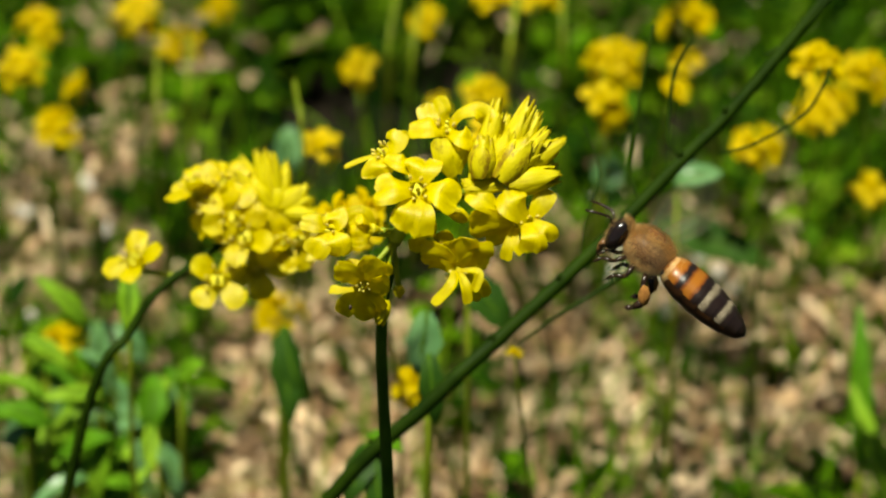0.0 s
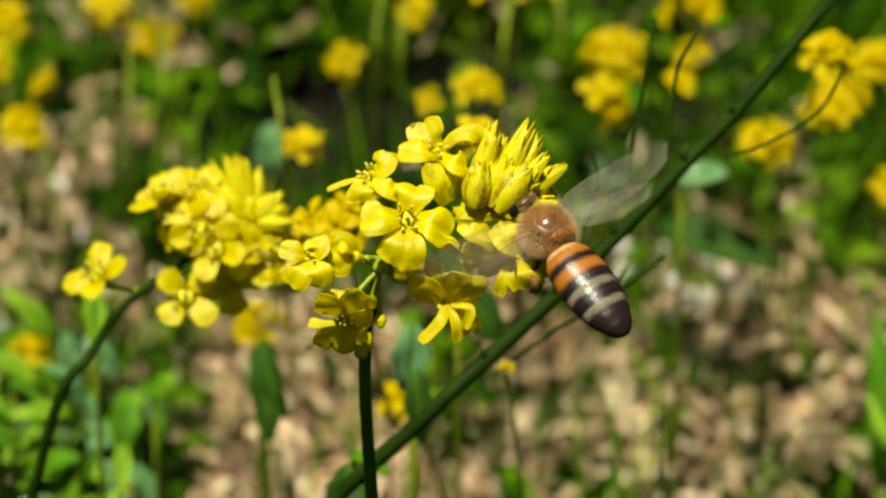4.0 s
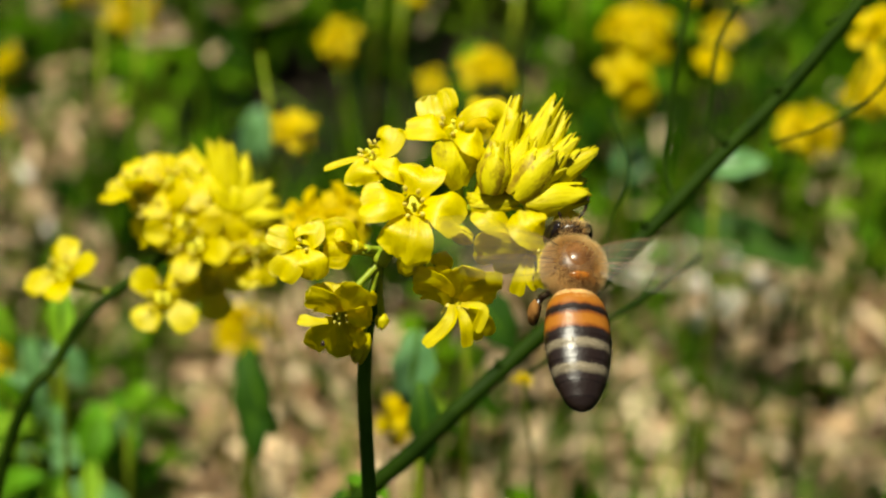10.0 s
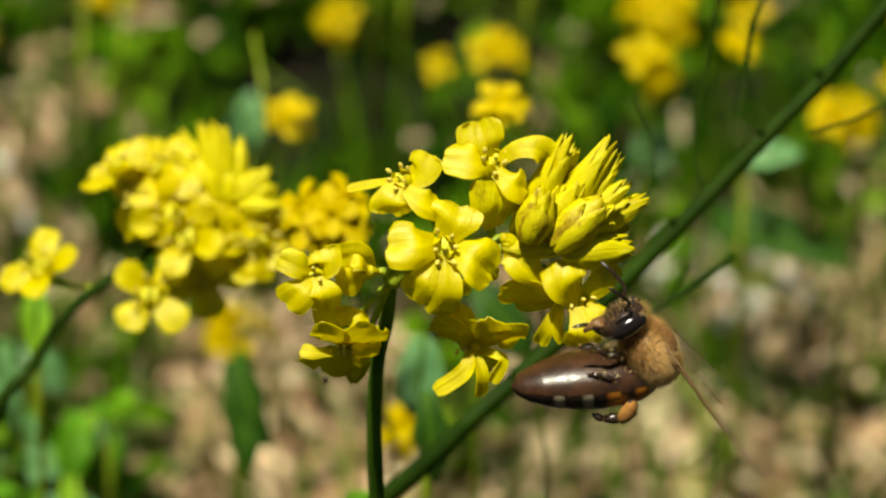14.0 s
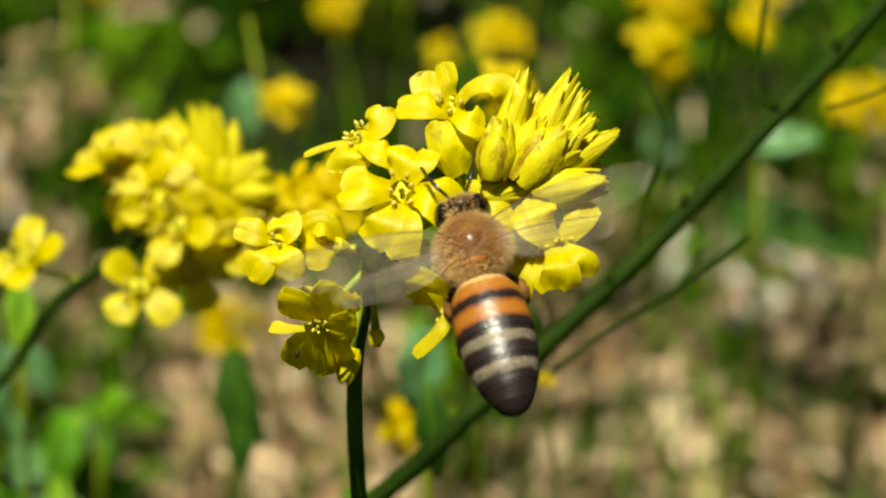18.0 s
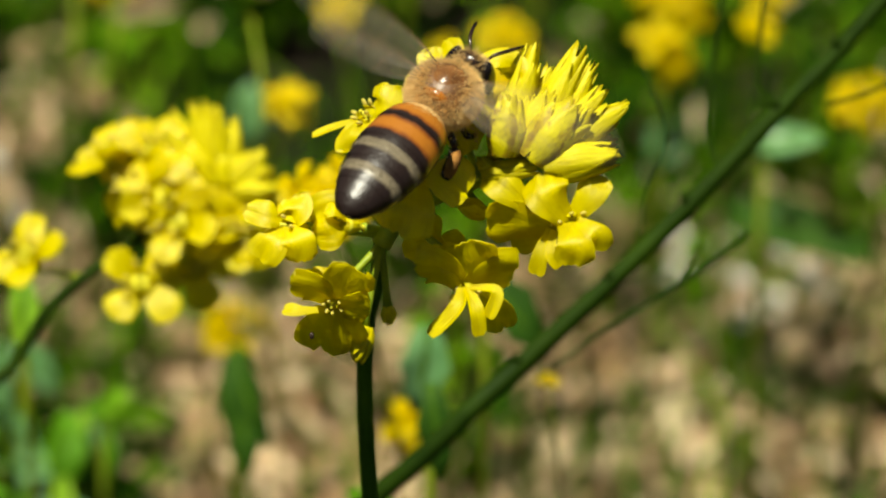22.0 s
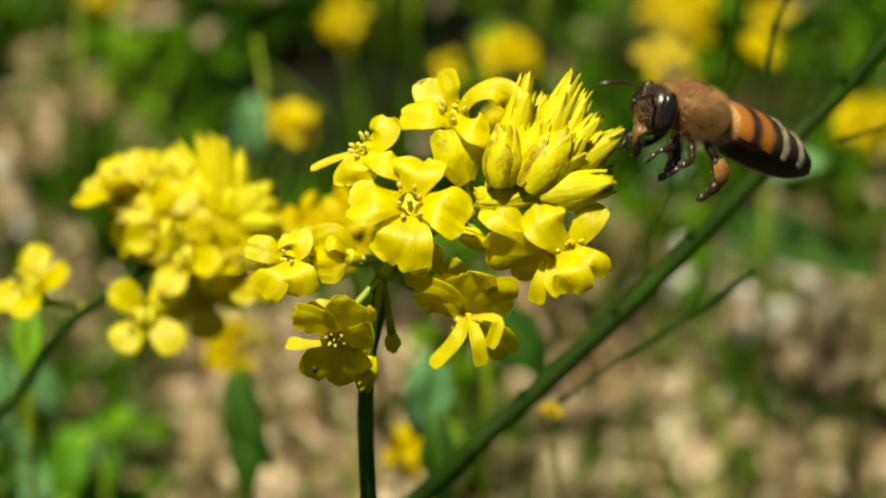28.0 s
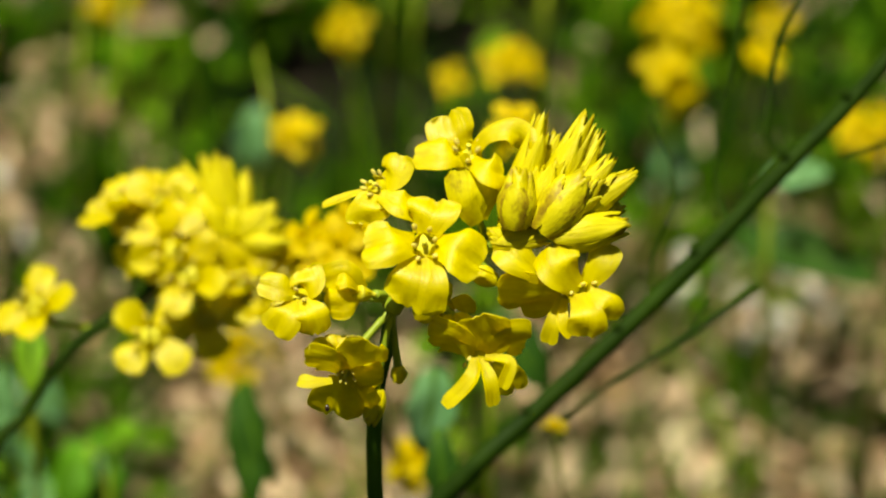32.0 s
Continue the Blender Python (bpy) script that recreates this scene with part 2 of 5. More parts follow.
# ---- mesh helpers (all shapes in millimetres) ----
def mesh_of(name, verts, faces, mat, smooth=True):
    me = bpy.data.meshes.new(name)
    me.from_pydata([(x * MM, y * MM, z * MM) for x, y, z in verts], [], faces)
    me.materials.append(mat)
    if smooth:
        me.polygons.foreach_set("use_smooth", [True] * len(me.polygons))
    me.update()
    return me


def blade_mesh(name, rows, thick, mat):
    """A sheet whose map runs from base to tip and from rim to rim."""
    vs, fs = sheet(rows, thick)
    me = mesh_of(name, vs, fs, mat)
    nu, nv = len(rows), len(rows[0])
    flat = [(i / (nu - 1), j / (nv - 1)) for i in range(nu) for j in range(nv)]
    edge = [(i, 0) for i in range(nu)] + [(nu - 1, j) for j in range(1, nv)] + [(i, nv - 1) for i in range(nu - 2, -1, -1)] + [(0, j) for j in range(nv - 2, 0, -1)]
    rim = [(i / (nu - 1), j / (nv - 1)) for i, j in edge]
    at_vertex = flat + flat + rim + rim
    layer = me.uv_layers.new(name="blade")
    layer.data.foreach_set("uv", [c for l in me.loops for c in at_vertex[l.vertex_index]])
    return me


def part(name, me, parent, m=None, label=""):
    ob = new(name, me)
    ob.parent = parent
    if m is not None:
        ob.matrix_local = m
    if label:
        tagged(ob, label)
    return ob


def join(*pieces):
    vs, fs = [], []
    for v, f in pieces:
        k = len(vs)
        vs += list(v)
        fs += [tuple(i + k for i in q) for q in f]
    return vs, fs


def moved(piece, m):
    return [tuple(m @ Vector(v)) for v in piece[0]], piece[1]


def tube(points, radii, sides=8, closed=True):
    pts = [Vector(p) for p in points]
    vs, fs = [], []
    side = None
    for i, p in enumerate(pts):
        d = (pts[min(i + 1, len(pts) - 1)] - pts[max(i - 1, 0)]).normalized()
        if side is None:
            side = d.orthogonal().normalized()
        side = (side - d * side.dot(d)).normalized()
        up = d.cross(side)
        for k in range(sides):
            a = 2 * math.pi * k / sides
            vs.append(tuple(p + (side * math.cos(a) + up * math.sin(a)) * radii[i]))
    for i in range(len(pts) - 1):
        for k in range(sides):
            a, b = i * sides + k, i * sides + (k + 1) % sides
            fs.append((a, b, b + sides, a + sides))
    if closed:
        fs.append(tuple(reversed(range(sides))))
        fs.append(tuple(range(len(vs) - sides, len(vs))))
    return vs, fs


def curve(a, b, sag=(0, 0, 0), n=8):
    a, b, s = Vector(a), Vector(b), Vector(sag)
    return [a.lerp(b, i / n) + s * (4 * (i / n) * (1 - i / n)) for i in range(n + 1)]


def through_points(pts, n=6):
    """A smooth line through the points."""
    p = [Vector(q) for q in pts]
    p = [p[0] * 2 - p[1]] + p + [p[-1] * 2 - p[-2]]
    line = []
    for i in range(1, len(p) - 2):
        for k in range(n):
            t = k / n
            line.append(0.5 * (2 * p[i] + (p[i + 1] - p[i - 1]) * t + (2 * p[i - 1] - 5 * p[i] + 4 * p[i + 1] - p[i + 2]) * t * t
                               + (3 * p[i] - p[i - 1] - 3 * p[i + 1] + p[i + 2]) * t * t * t))
    return line + [p[-2]]


def ball(c, r, rings=10, sides=14, wob=0.0, seed=0):
    vs, fs = [], []
    for i in range(rings + 1):
        th = math.pi * i / rings
        for k in range(sides):
            ph = 2 * math.pi * k / sides
            d = Vector((math.sin(th) * math.cos(ph), math.sin(th) * math.sin(ph), math.cos(th)))
            s = 1 + wob * noise.noise(d * 2.3 + Vector((seed, 0, 0)))
            vs.append((c[0] + r[0] * d.x * s, c[1] + r[1] * d.y * s, c[2] + r[2] * d.z * s))
    for i in range(rings):
        for k in range(sides):
            a, b = i * sides + k, i * sides + (k + 1) % sides
            fs.append((a, a + sides, b + sides, b))
    return vs, fs


def sheet(rows, thick):
    """A thin closed sheet over a grid of points."""
    nu, nv = len(rows), len(rows[0])
    g = [[Vector(p) for p in r] for r in rows]
    vs, fs = [], []
    for s in (0.5, -0.5):
        for i in range(nu):
            for j in range(nv):
                du = g[min(i + 1, nu - 1)][j] - g[max(i - 1, 0)][j]
                dv = g[i][min(j + 1, nv - 1)] - g[i][max(j - 1, 0)]
                n = du.cross(dv)
                n = n.normalized() if n.length > 1e-9 else Vector((0, 0, 1))
                vs.append(tuple(g[i][j] + n * thick * s))
    k = nu * nv
    for i in range(nu - 1):
        for j in range(nv - 1):
            a = i * nv + j
            fs.append((a, a + nv, a + nv + 1, a + 1))
            fs.append((k + a, k + a + 1, k + a + nv + 1, k + a + nv))
    edge = [(i, 0) for i in range(nu)] + [(nu - 1, j) for j in range(1, nv)] + [(i, nv - 1) for i in range(nu - 2, -1, -1)] + [(0, j) for j in range(nv - 2, 0, -1)]
    ids = [i * nv + j for i, j in edge]
    base, n = len(vs), len(ids)
    vs += [vs[a] for a in ids] + [vs[k + a] for a in ids]
    for a in range(n):
        b = (a + 1) % n
        fs.append((base + a, base + b, base + n + b, base + n + a))
    return vs, fs


def aim(c, axis, roll=0.0):
    """A pose at c whose z runs along axis; roll 0 keeps x near plan right."""
    z = Vector(axis).normalized()
    x = Vector((1, 0, 0)) if abs(z.x) < 0.95 else Vector((0, 1, 0))
    x = (x - z * x.dot(z)).normalized()
    m = Matrix((x, z.cross(x), z)).transposed().to_4x4()
    return Matrix.Translation(Vector(c) * MM) @ m @ Matrix.Rotation(radians(roll), 4, "Z")


def aim_mm(c, axis, roll=0.0):
    m = aim((0, 0, 0), axis, roll)
    m.translation = Vector(c)
    return m


# ---- flower pieces ----
def petal_shape(length, width, opening, reflex, cup, rng, nu=11, nv=7, claw=0.36, fold=0.0):
    """Claw upright along z, blade bending outwards along x."""
    rows = []
    x, z = 0.35, 0.0
    wav = rng.uniform(0, 9)
    for i in range(nu):
        s = i / (nu - 1)
        k = max(0.0, min(1.0, (s - claw * 0.72) / 0.22))
        k = k * k * (3 - 2 * k)
        th = radians(8 + (opening - 8) * k + reflex * max(0, s - 0.55) / 0.45)
        if i:
            x += math.sin(th) * length / (nu - 1)
            z += math.cos(th) * length / (nu - 1)
        if s < claw:
            w = 0.13 + 0.42 * (s / claw) ** 2
        else:
            q = (s - claw) / (1 - claw)
            w = 0.55 + 0.45 * math.sin(min(1.0, q / 0.8) * math.pi / 2)
            if q > 0.78:
                w *= max(0.0, 1 - ((q - 0.78) / 0.26) ** 3) ** 0.5
        w *= width / 2
        row = []
        for j in range(nv):
            t = 2 * j / (nv - 1) - 1
            lift = cup * t * t * w + 0.16 * math.sin(3.2 * t + wav + 4 * s) * s * s + 0.05 * math.sin(8 * t + 2 * wav) * s
            end = 0.10 * length * (1 - t * t) * (s > 0.99) * 0.6
            row.append((x + math.cos(th) * -lift + math.sin(th) * end, t * w * (1 - fold * s), z + math.sin(th) * lift + math.cos(th) * end))
        rows.append(row)
    return rows


rng = random.Random(7)
OPEN = [blade_mesh("petal", petal_shape(4.0 + rng.uniform(-0.25, 0.2), 2.55 + rng.uniform(-0.3, 0.3), 74 + rng.uniform(-10, 10), 34 + rng.uniform(-16, 22), -0.16 + rng.uniform(-0.2, 0.16), rng), 0.06, PETAL) for _ in range(9)]
CUPPED = [blade_mesh("petal", petal_shape(3.9, 2.3, 52 + rng.uniform(-8, 8), 25, 0.3, rng), 0.06, PETAL) for _ in range(4)]
CURLED = [blade_mesh("petal", petal_shape(4.2, 1.7, 66 + rng.uniform(-6, 6), 115, 0.35, rng), 0.06, PETAL) for _ in range(2)]
NARROW = [blade_mesh("petal", petal_shape(3.7, 1.3, 70 + rng.uniform(-8, 8), 35, 0.5, rng), 0.06, PETAL) for _ in range(3)]
REFLEXED = [blade_mesh("petal", petal_shape(4.3, 2.6, 100 + rng.uniform(-6, 6), 22, 0.15, rng), 0.06, PETAL) for _ in range(3)]
PETALS = {"o": OPEN, "c": CUPPED, "u": CURLED, "n": NARROW, "r": REFLEXED}


def sepal_shape():
    rows = []
    for i in range(7):
        s = i / 6
        r = 0.34 + 0.56 * math.sin(s * math.pi * 0.82)
        w = 0.55 * math.sin(math.pi * min(1, 0.14 + 0.83 * s)) ** 0.8 + 0.05
        rows.append([(r * math.cos(t * w / 0.7), r * math.sin(t * w / 0.7), 2.5 * s) for t in (-1, -0.5, 0, 0.5, 1)])
    return rows


def stamen_shape():
    line = curve((0.18, 0, 0.1), (0.58, 0, 2.5), (0.10, 0, 0), 5)
    fil = tube(line, [0.06, 0.055, 0.05, 0.045, 0.04, 0.035], 6)
    return join(fil, moved(ball((0, 0, 0), (0.17, 0.19, 0.34), 6, 8), Matrix.Translation((0.60, 0, 2.62)) @ Matrix.Rotation(0.35, 4, "Y")))


def pistil_shape():
    return join(tube([(0, 0, 0), (0, 0, 0.5), (0.02, 0, 1.6), (0.03, 0, 2.5)], [0.42, 0.40, 0.30, 0.15], 8), ball((0.03, 0, 2.6), (0.2, 0.2, 0.12), 6, 8))


SEPAL_ME = blade_mesh("sepal", sepal_shape(), 0.06, SEPAL)
STAMEN_ME = mesh_of("stamen", *stamen_shape(), ANTHER)
PISTIL_ME = mesh_of("pistil", *pistil_shape(), PISTIL)
CUP_ME = mesh_of("flower", *join(ball((0, 0, 0.1), (0.42, 0.42, 0.3), 6, 10), ball((0, 0, 1.3), (0.95, 0.95, 0.62), 8, 14), tube([(0, 0, -0.6), (0, 0, 0.1)], [0.18, 0.36], 8)), PISTIL)


def flower(parent, c, axis, roll, kinds="oooo", size=1.0, spread=None, stalk_from=None, stamens=6):
    """An open four-petalled flower; c is the middle of its face, in plan millimetres."""
    a = Vector(axis).normalized()
    base = Vector(c) - a * 1.8 * size
    f = part("flower", CUP_ME, parent, aim(base, a, roll) @ Matrix.Scale(size, 4))
    angles = spread or (0, 90, 180, 270)
    for k, ang in zip(kinds, angles):
        me = rng.choice(PETALS[k])
        part("petal", me, f, Matrix.Rotation(radians(ang + rng.uniform(-6, 6)), 4, "Z"))
    for k in range(4):
        part("sepal", SEPAL_ME, f, Matrix.Rotation(radians(45 + 90 * k), 4, "Z"))
    for k in range(stamens):
        part("stamen", STAMEN_ME, f, Matrix.Rotation(radians(60 * k + rng.uniform(-12, 12)), 4, "Z") @ Matrix.Rotation(rng.uniform(0.0, 0.3), 4, "Y"))
    part("pistil", PISTIL_ME, f)
    if stalk_from is not None:
        line = curve(stalk_from, base - a * 0.4 * size, (0, 0.0, -0.3), 7)
        part("pedicel", mesh_of("pedicel", *tube(line, [0.26, 0.22, 0.2, 0.19, 0.19, 0.2, 0.22, 0.26], 8), PEDICEL), parent)
    return f


def lobe(f, path, width, face, cup=-0.2, mat=None):
    """One petal laid along a path in plan millimetres, its upper side turned to face."""
    pts = through_points(path, 7 if len(path) < 4 else 4)
    n, q, g = len(pts), Vector(face).normalized(), rng.uniform(0, 9)
    roll, notch, skew = rng.uniform(-0.22, 0.22), rng.uniform(0.02, 0.10), rng.uniform(-0.10, 0.10)
    rows = []
    for i, p in enumerate(pts):
        s = i / (n - 1)
        d = (pts[min(i + 1, n - 1)] - pts[max(i - 1, 0)]).normalized()
        side = d.cross(q).normalized()
        up = side.cross(d)
        side = side * math.cos(roll * s) + up * math.sin(roll * s)
        k = min(1.0, s / 0.62)
        w = 0.50 + 0.50 * k * k * (3 - 2 * k)
        if s > 0.84:
            w *= max(0.0, 1 - ((s - 0.84) / 0.19) ** 3) ** 0.5
        w *= width / 2 * (1.12 + 0.05 * math.sin(8 * s + g))
        h = width / 2
        row = []
        for t in (-1, -0.82, -0.62, -0.42, -0.2, 0, 0.2, 0.42, 0.62, 0.82, 1):
            lift = 0.62 * cup * t * t * w                                   # the arch of the blade
            lift += 0.10 * s * math.sin(4.0 * t + g + 3 * s) * h            # slow buckle
            lift += 0.055 * s * math.sin(11 * t + 2 * g) * h                # pleats that run to the rim
            lift += 0.16 * max(0.0, s - 0.55) * math.sin(9 * s + 5 * g) * h * abs(t)
            lift += 0.10 * h * max(0.0, abs(t) - 0.7) / 0.3 * math.sin(7 * s + g)   # curling rim
            lift -= 0.15 * s * h * math.exp(-(t / 0.13) ** 2)               # groove down the middle
            out = s * s * h * (skew * t - notch * math.exp(-(t / 0.25) ** 2) - 0.10 * abs(t) ** 4 + 0.035 * math.sin(13 * t + g))
            row.append(tuple(p + side * t * w + up * lift + d * out))
        rows.append(row)
    return part("petal", blade_mesh("petal", rows, 0.05, mat or PETAL), f, f.matrix_basis.inverted())


def bud_shape(seed):
    r = random.Random(seed)
    vs, fs = [], []
    n, sides = 12, 12
    for i in range(n + 1):
        s = i / n
        rad = 0.5 * (0.40 + 0.60 * math.sin(math.pi * min(1, 0.14 + 0.76 * s))) * (1 - 0.30 * max(0, s - 0.5) / 0.5)
        for k in range(sides):
            a = 2 * math.pi * k / sides + 0.7 * s
            lobe = 1 + 0.22 * math.cos(4 * a) * s + r.uniform(-0.06, 0.06)
            tip = (0.09 * math.cos(3 * a + seed) + r.uniform(-0.06, 0.07)) * max(0, s - 0.8) * 5
            vs.append((rad * lobe * math.cos(a), rad * lobe * math.sin(a), s + tip))
    for i in range(n):
        for k in range(sides):
            a, b = i * sides + k, i * sides + (k + 1) % sides
            fs.append((a, b, b + sides, a + sides))
    vs.append((0, 0, 0.93))
    top = n * sides
    for k in range(sides):
        fs.append((top + k, top + (k + 1) % sides, len(vs) - 1))
    fs.append(tuple(reversed(range(sides))))
    return vs, fs


def bud_sepal_shape(seed):
    """A blunt, pleated boat with an uneven tip."""
    r = random.Random(seed)
    rows = []
    tall, g, flare = r.uniform(0.78, 1.02), r.uniform(0, 6), r.uniform(0.0, 0.12)
    for i in range(11):
        s = i / 10
        h = s * tall
        rad = 0.53 * (0.40 + 0.62 * math.sin(math.pi * min(1, 0.14 + 0.76 * h))) * (1 - 0.26 * max(0, h - 0.5) / 0.5) + flare * s ** 4
        w = 0.98 * (1 - 0.88 * max(0, (s - 0.42) / 0.58) ** 2.6) * min(1, 0.55 + s * 1.4) + 0.05
        row = []
        for t in (-1, -0.7, -0.4, 0, 0.4, 0.7, 1):
            k = rad * (1 + 0.07 * math.cos(t * 1.5) + 0.05 * math.sin(6 * t + g) * s + 0.04 * math.sin(9 * s + g + 2 * t))
            row.append((k * math.cos(t * w), k * math.sin(t * w), h + s ** 3 * 0.05 * math.sin(5 * t + g)))
        rows.append(row)
    return rows


BUDS = [mesh_of("bud", *bud_shape(s), BUDSKIN) for s in range(4)]
BUDSEPALS = [blade_mesh("sepal", bud_sepal_shape(s), 0.05, SEPAL) for s in range(7)]
BRUISEDSEPALS = [blade_mesh("sepal", bud_sepal_shape(s), 0.05, BRUISED) for s in range(7)]


def bud(parent, base, tip, thick, sepals=3, stalk_from=None, coats=None):
    b, t = Vector(base), Vector(tip)
    length = (t - b).length
    k = rng.randrange(4)
    m = aim(b, t - b, rng.uniform(0, 360)) @ Matrix.Diagonal((thick, thick, length, 1))
    o = part("bud", BUDS[k], parent, m)
    for j in range(sepals):
        part("sepal", (coats or BUDSEPALS)[(2 * j + k) % 7], o, Matrix.Rotation(radians(360 / sepals * j + rng.uniform(-15, 15)), 4, "Z"))
    if stalk_from is not None:
        part("pedicel", mesh_of("pedicel", *tube(curve(stalk_from, b, (0, 0, -0.2), 5), [0.22, 0.19, 0.18, 0.18, 0.2, 0.24], 8), PEDICEL), parent)
    return o


# ---- ground ----
def ground():
    n, size = 90, 0.36
    vs, fs = [], []
    for j in range(n + 1):
        for i in range(n + 1):
            x, y = (i / n - 0.5) * size, (j / n) * size - 0.06
            z = 0.004 * noise.noise((x * 30, y * 30, 0.3)) + 0.0016 * noise.noise((x * 140, y * 140, 2.0)) - 0.003
            e = min(i, n - i, j, n - j)
            z *= min(1, e / 6)
            vs.append((x / MM, y / MM, z / MM))
    for j in range(n):
        for i in range(n):
            a = j * (n + 1) + i
            fs.append((a, a + 1, a + n + 2, a + n + 1))
    k = len(vs)
    far = 300000.0
    corners = [0, n, (n + 1) * (n + 1) - 1, n * (n + 1)]
    vs += [(-far, -far, 0), (far, -far, 0), (far, far, 0), (-far, far, 0)]
    rim = [list(range(0, n + 1)), [j * (n + 1) + n for j in range(n + 1)], [n * (n + 1) + i for i in range(n, -1, -1)], [j * (n + 1) for j in range(n, -1, -1)]]
    for q in range(4):
        r = rim[q]
        fs.append((k + q, k + (q + 1) % 4) + tuple(reversed(r)))
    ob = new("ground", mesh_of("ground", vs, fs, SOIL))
    tagged(ob, "brown soil darkened for shade between leaf litter and grass", "ground", kind="structure")


ground()


def chip_shape(r, long, wide):
    """A curled flake of dead leaf."""
    nu, nv = 6, 5
    bend, twist, tip = r.uniform(-0.5, 0.7), r.uniform(-0.5, 0.5), r.uniform(0.35, 0.8)
    rows = []
    for i in range(nu):
        s = i / (nu - 1)
        w = wide / 2 * (0.45 + 0.55 * math.sin(math.pi * (0.1 + 0.8 * s) ** tip)) * r.uniform(0.85, 1.12)
        rows.append([((s - 0.5) * long, t * w, bend * w * t * t + twist * (s - 0.5) * t * w + 0.25 * bend * long * (s - 0.5) ** 2 + r.uniform(-0.05, 0.05) * wide) for t in (-1, -0.5, 0, 0.5, 1)])
    return sheet(rows, 0.25)


SHADE_SPOTS = [(-11, 156, 13, 13), (-22, 155, 5, 9), (-28.5, 160, 6, 6), (-2, 158, 9, 9), (11, 148, 6, 6), (0, 121, 4, 7), (20, 158, 8, 7), (4, 166, 9, 7), (-15, 142, 5, 5), (12, 117, 2.5, 2.5), (33, 119, 3, 3), (29.5, 115, 2, 2), (21, 102, 4, 3), (34, 102, 5, 4), (37, 111, 3, 5), (12, 103, 3, 3)]


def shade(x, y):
    """Bare near-black gaps standing in for shade, where little grows and no leaves lie."""
    return max(max(0.0, 1 - ((x - px) / rx) ** 2 - ((y - py) / ry) ** 2) for px, py, rx, ry in SHADE_SPOTS)


def greenness(x, y):
    """How thickly green things grow at a place on the ground (mm)."""
    g = max(0.0, min(1.0, (y - 121) / 16))
    g = max(g, 0.75 * (x < -22) * max(0.0, min(1.0, 1.4 + (-22 - x) / 14 - abs(y - 112) / 16)))
    g = max(g, 0.55 * max(0.0, 1 - ((x - 6) ** 2 + (y - 112) ** 2) / 120))
    g = max(g, 0.6 * (x > 4) * max(0.0, min(1.0, (108 - y) / 7)))
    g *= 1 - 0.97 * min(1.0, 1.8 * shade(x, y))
    for px, py, pr in ((-23.4, 155, 6), (-33, 146, 6), (15.3, 146.5, 3), (26, 128, 9), (-38, 143, 8), (-31, 150.5, 5), (-40, 129, 6), (-30, 131, 4)):
        g *= min(1.0, ((x - px) ** 2 + (y - py) ** 2) / (pr * pr))
    return g * max(0.35, min(1.0, 0.85 + 0.9 * noise.noise((x * 0.09, y * 0.09, 5.0))))


def litter():
    r = random.Random(3)
    shapes = [mesh_of("dead_leaf", *chip_shape(r, r.uniform(3, 9), r.uniform(0.5, 1.7)), LITTER) for _ in range(18)]
    tags = ["curled brown dead leaf lying in the litter", "pale beige dry leaf flake lying on the soil", "narrow tan dead leaf on the ground"]
    n = 0
    while n < 300:
        x, y = r.uniform(-46, 46), r.uniform(84, 186)
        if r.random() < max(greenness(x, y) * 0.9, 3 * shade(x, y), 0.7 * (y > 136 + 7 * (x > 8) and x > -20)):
            continue
        m = pose(x * MM, y * MM, r.uniform(0.5, 4.5) * MM, r.uniform(-38, 38), r.uniform(-30, 30), r.gauss(0, 45))
        o = new("dead_leaf", shapes[n % 18])
        o.matrix_world = m
        tagged(o, tags[n % 3], "dead leaf", "leaf litter")
        n += 1
    bleached = mesh_of("dead_leaf", *chip_shape(r, 2.6, 1.2), BLEACHED)
    for x, y in ((15.3, 146.5), (14.3, 142.3), (12.8, 140.6), (24.7, 128.5), (20.0, 123.3), (23.0, 131.0)) + tuple((r.uniform(14, 31), r.uniform(115, 136)) for k in range(9)) + tuple((r.gauss(-37, 5), r.gauss(138, 8)) for k in range(4)):
        o = new("dead_leaf", bleached)
        o.matrix_world = pose(x * MM, y * MM, 5 * MM, r.uniform(-20, 20), r.uniform(-20, 20), r.uniform(0, 360))
        tagged(o, "bleached whitish dead leaf lying on the litter", "dead leaf", "leaf litter")
    pieces = []
    while len(pieces) < 6500:
        x, y = r.uniform(-50, 50), r.uniform(78, 200)
        if r.random() < max(greenness(x, y) * 0.85, 3 * shade(x, y)):
            continue
        if y > 136 + 7 * (x > 8) and x > -20 and r.random() < 0.75:
            continue
        v, f = chip_shape(r, r.uniform(1.5, 6), r.uniform(0.2, 0.8))
        m = Matrix.Translation((x, y, r.uniform(0.3, 4.5))) @ Euler((r.uniform(-0.7, 0.7), r.uniform(-0.7, 0.7), r.uniform(0, 6.3))).to_matrix().to_4x4()
        pieces.append(moved((v, f), m))
    vs, fs = join_fast(pieces)
    tagged(new("leaf_litter", mesh_of("leaf_litter", vs, fs, CRUMB)), "small brown crumbs of dead leaves and bark", "leaf litter", kind="stuff")


def join_fast(pieces):
    vs, fs = [], []
    for v, f in pieces:
        k = len(vs)
        vs.extend(v)
        fs.extend(tuple(i + k for i in q) for q in f)
    return vs, fs


litter()


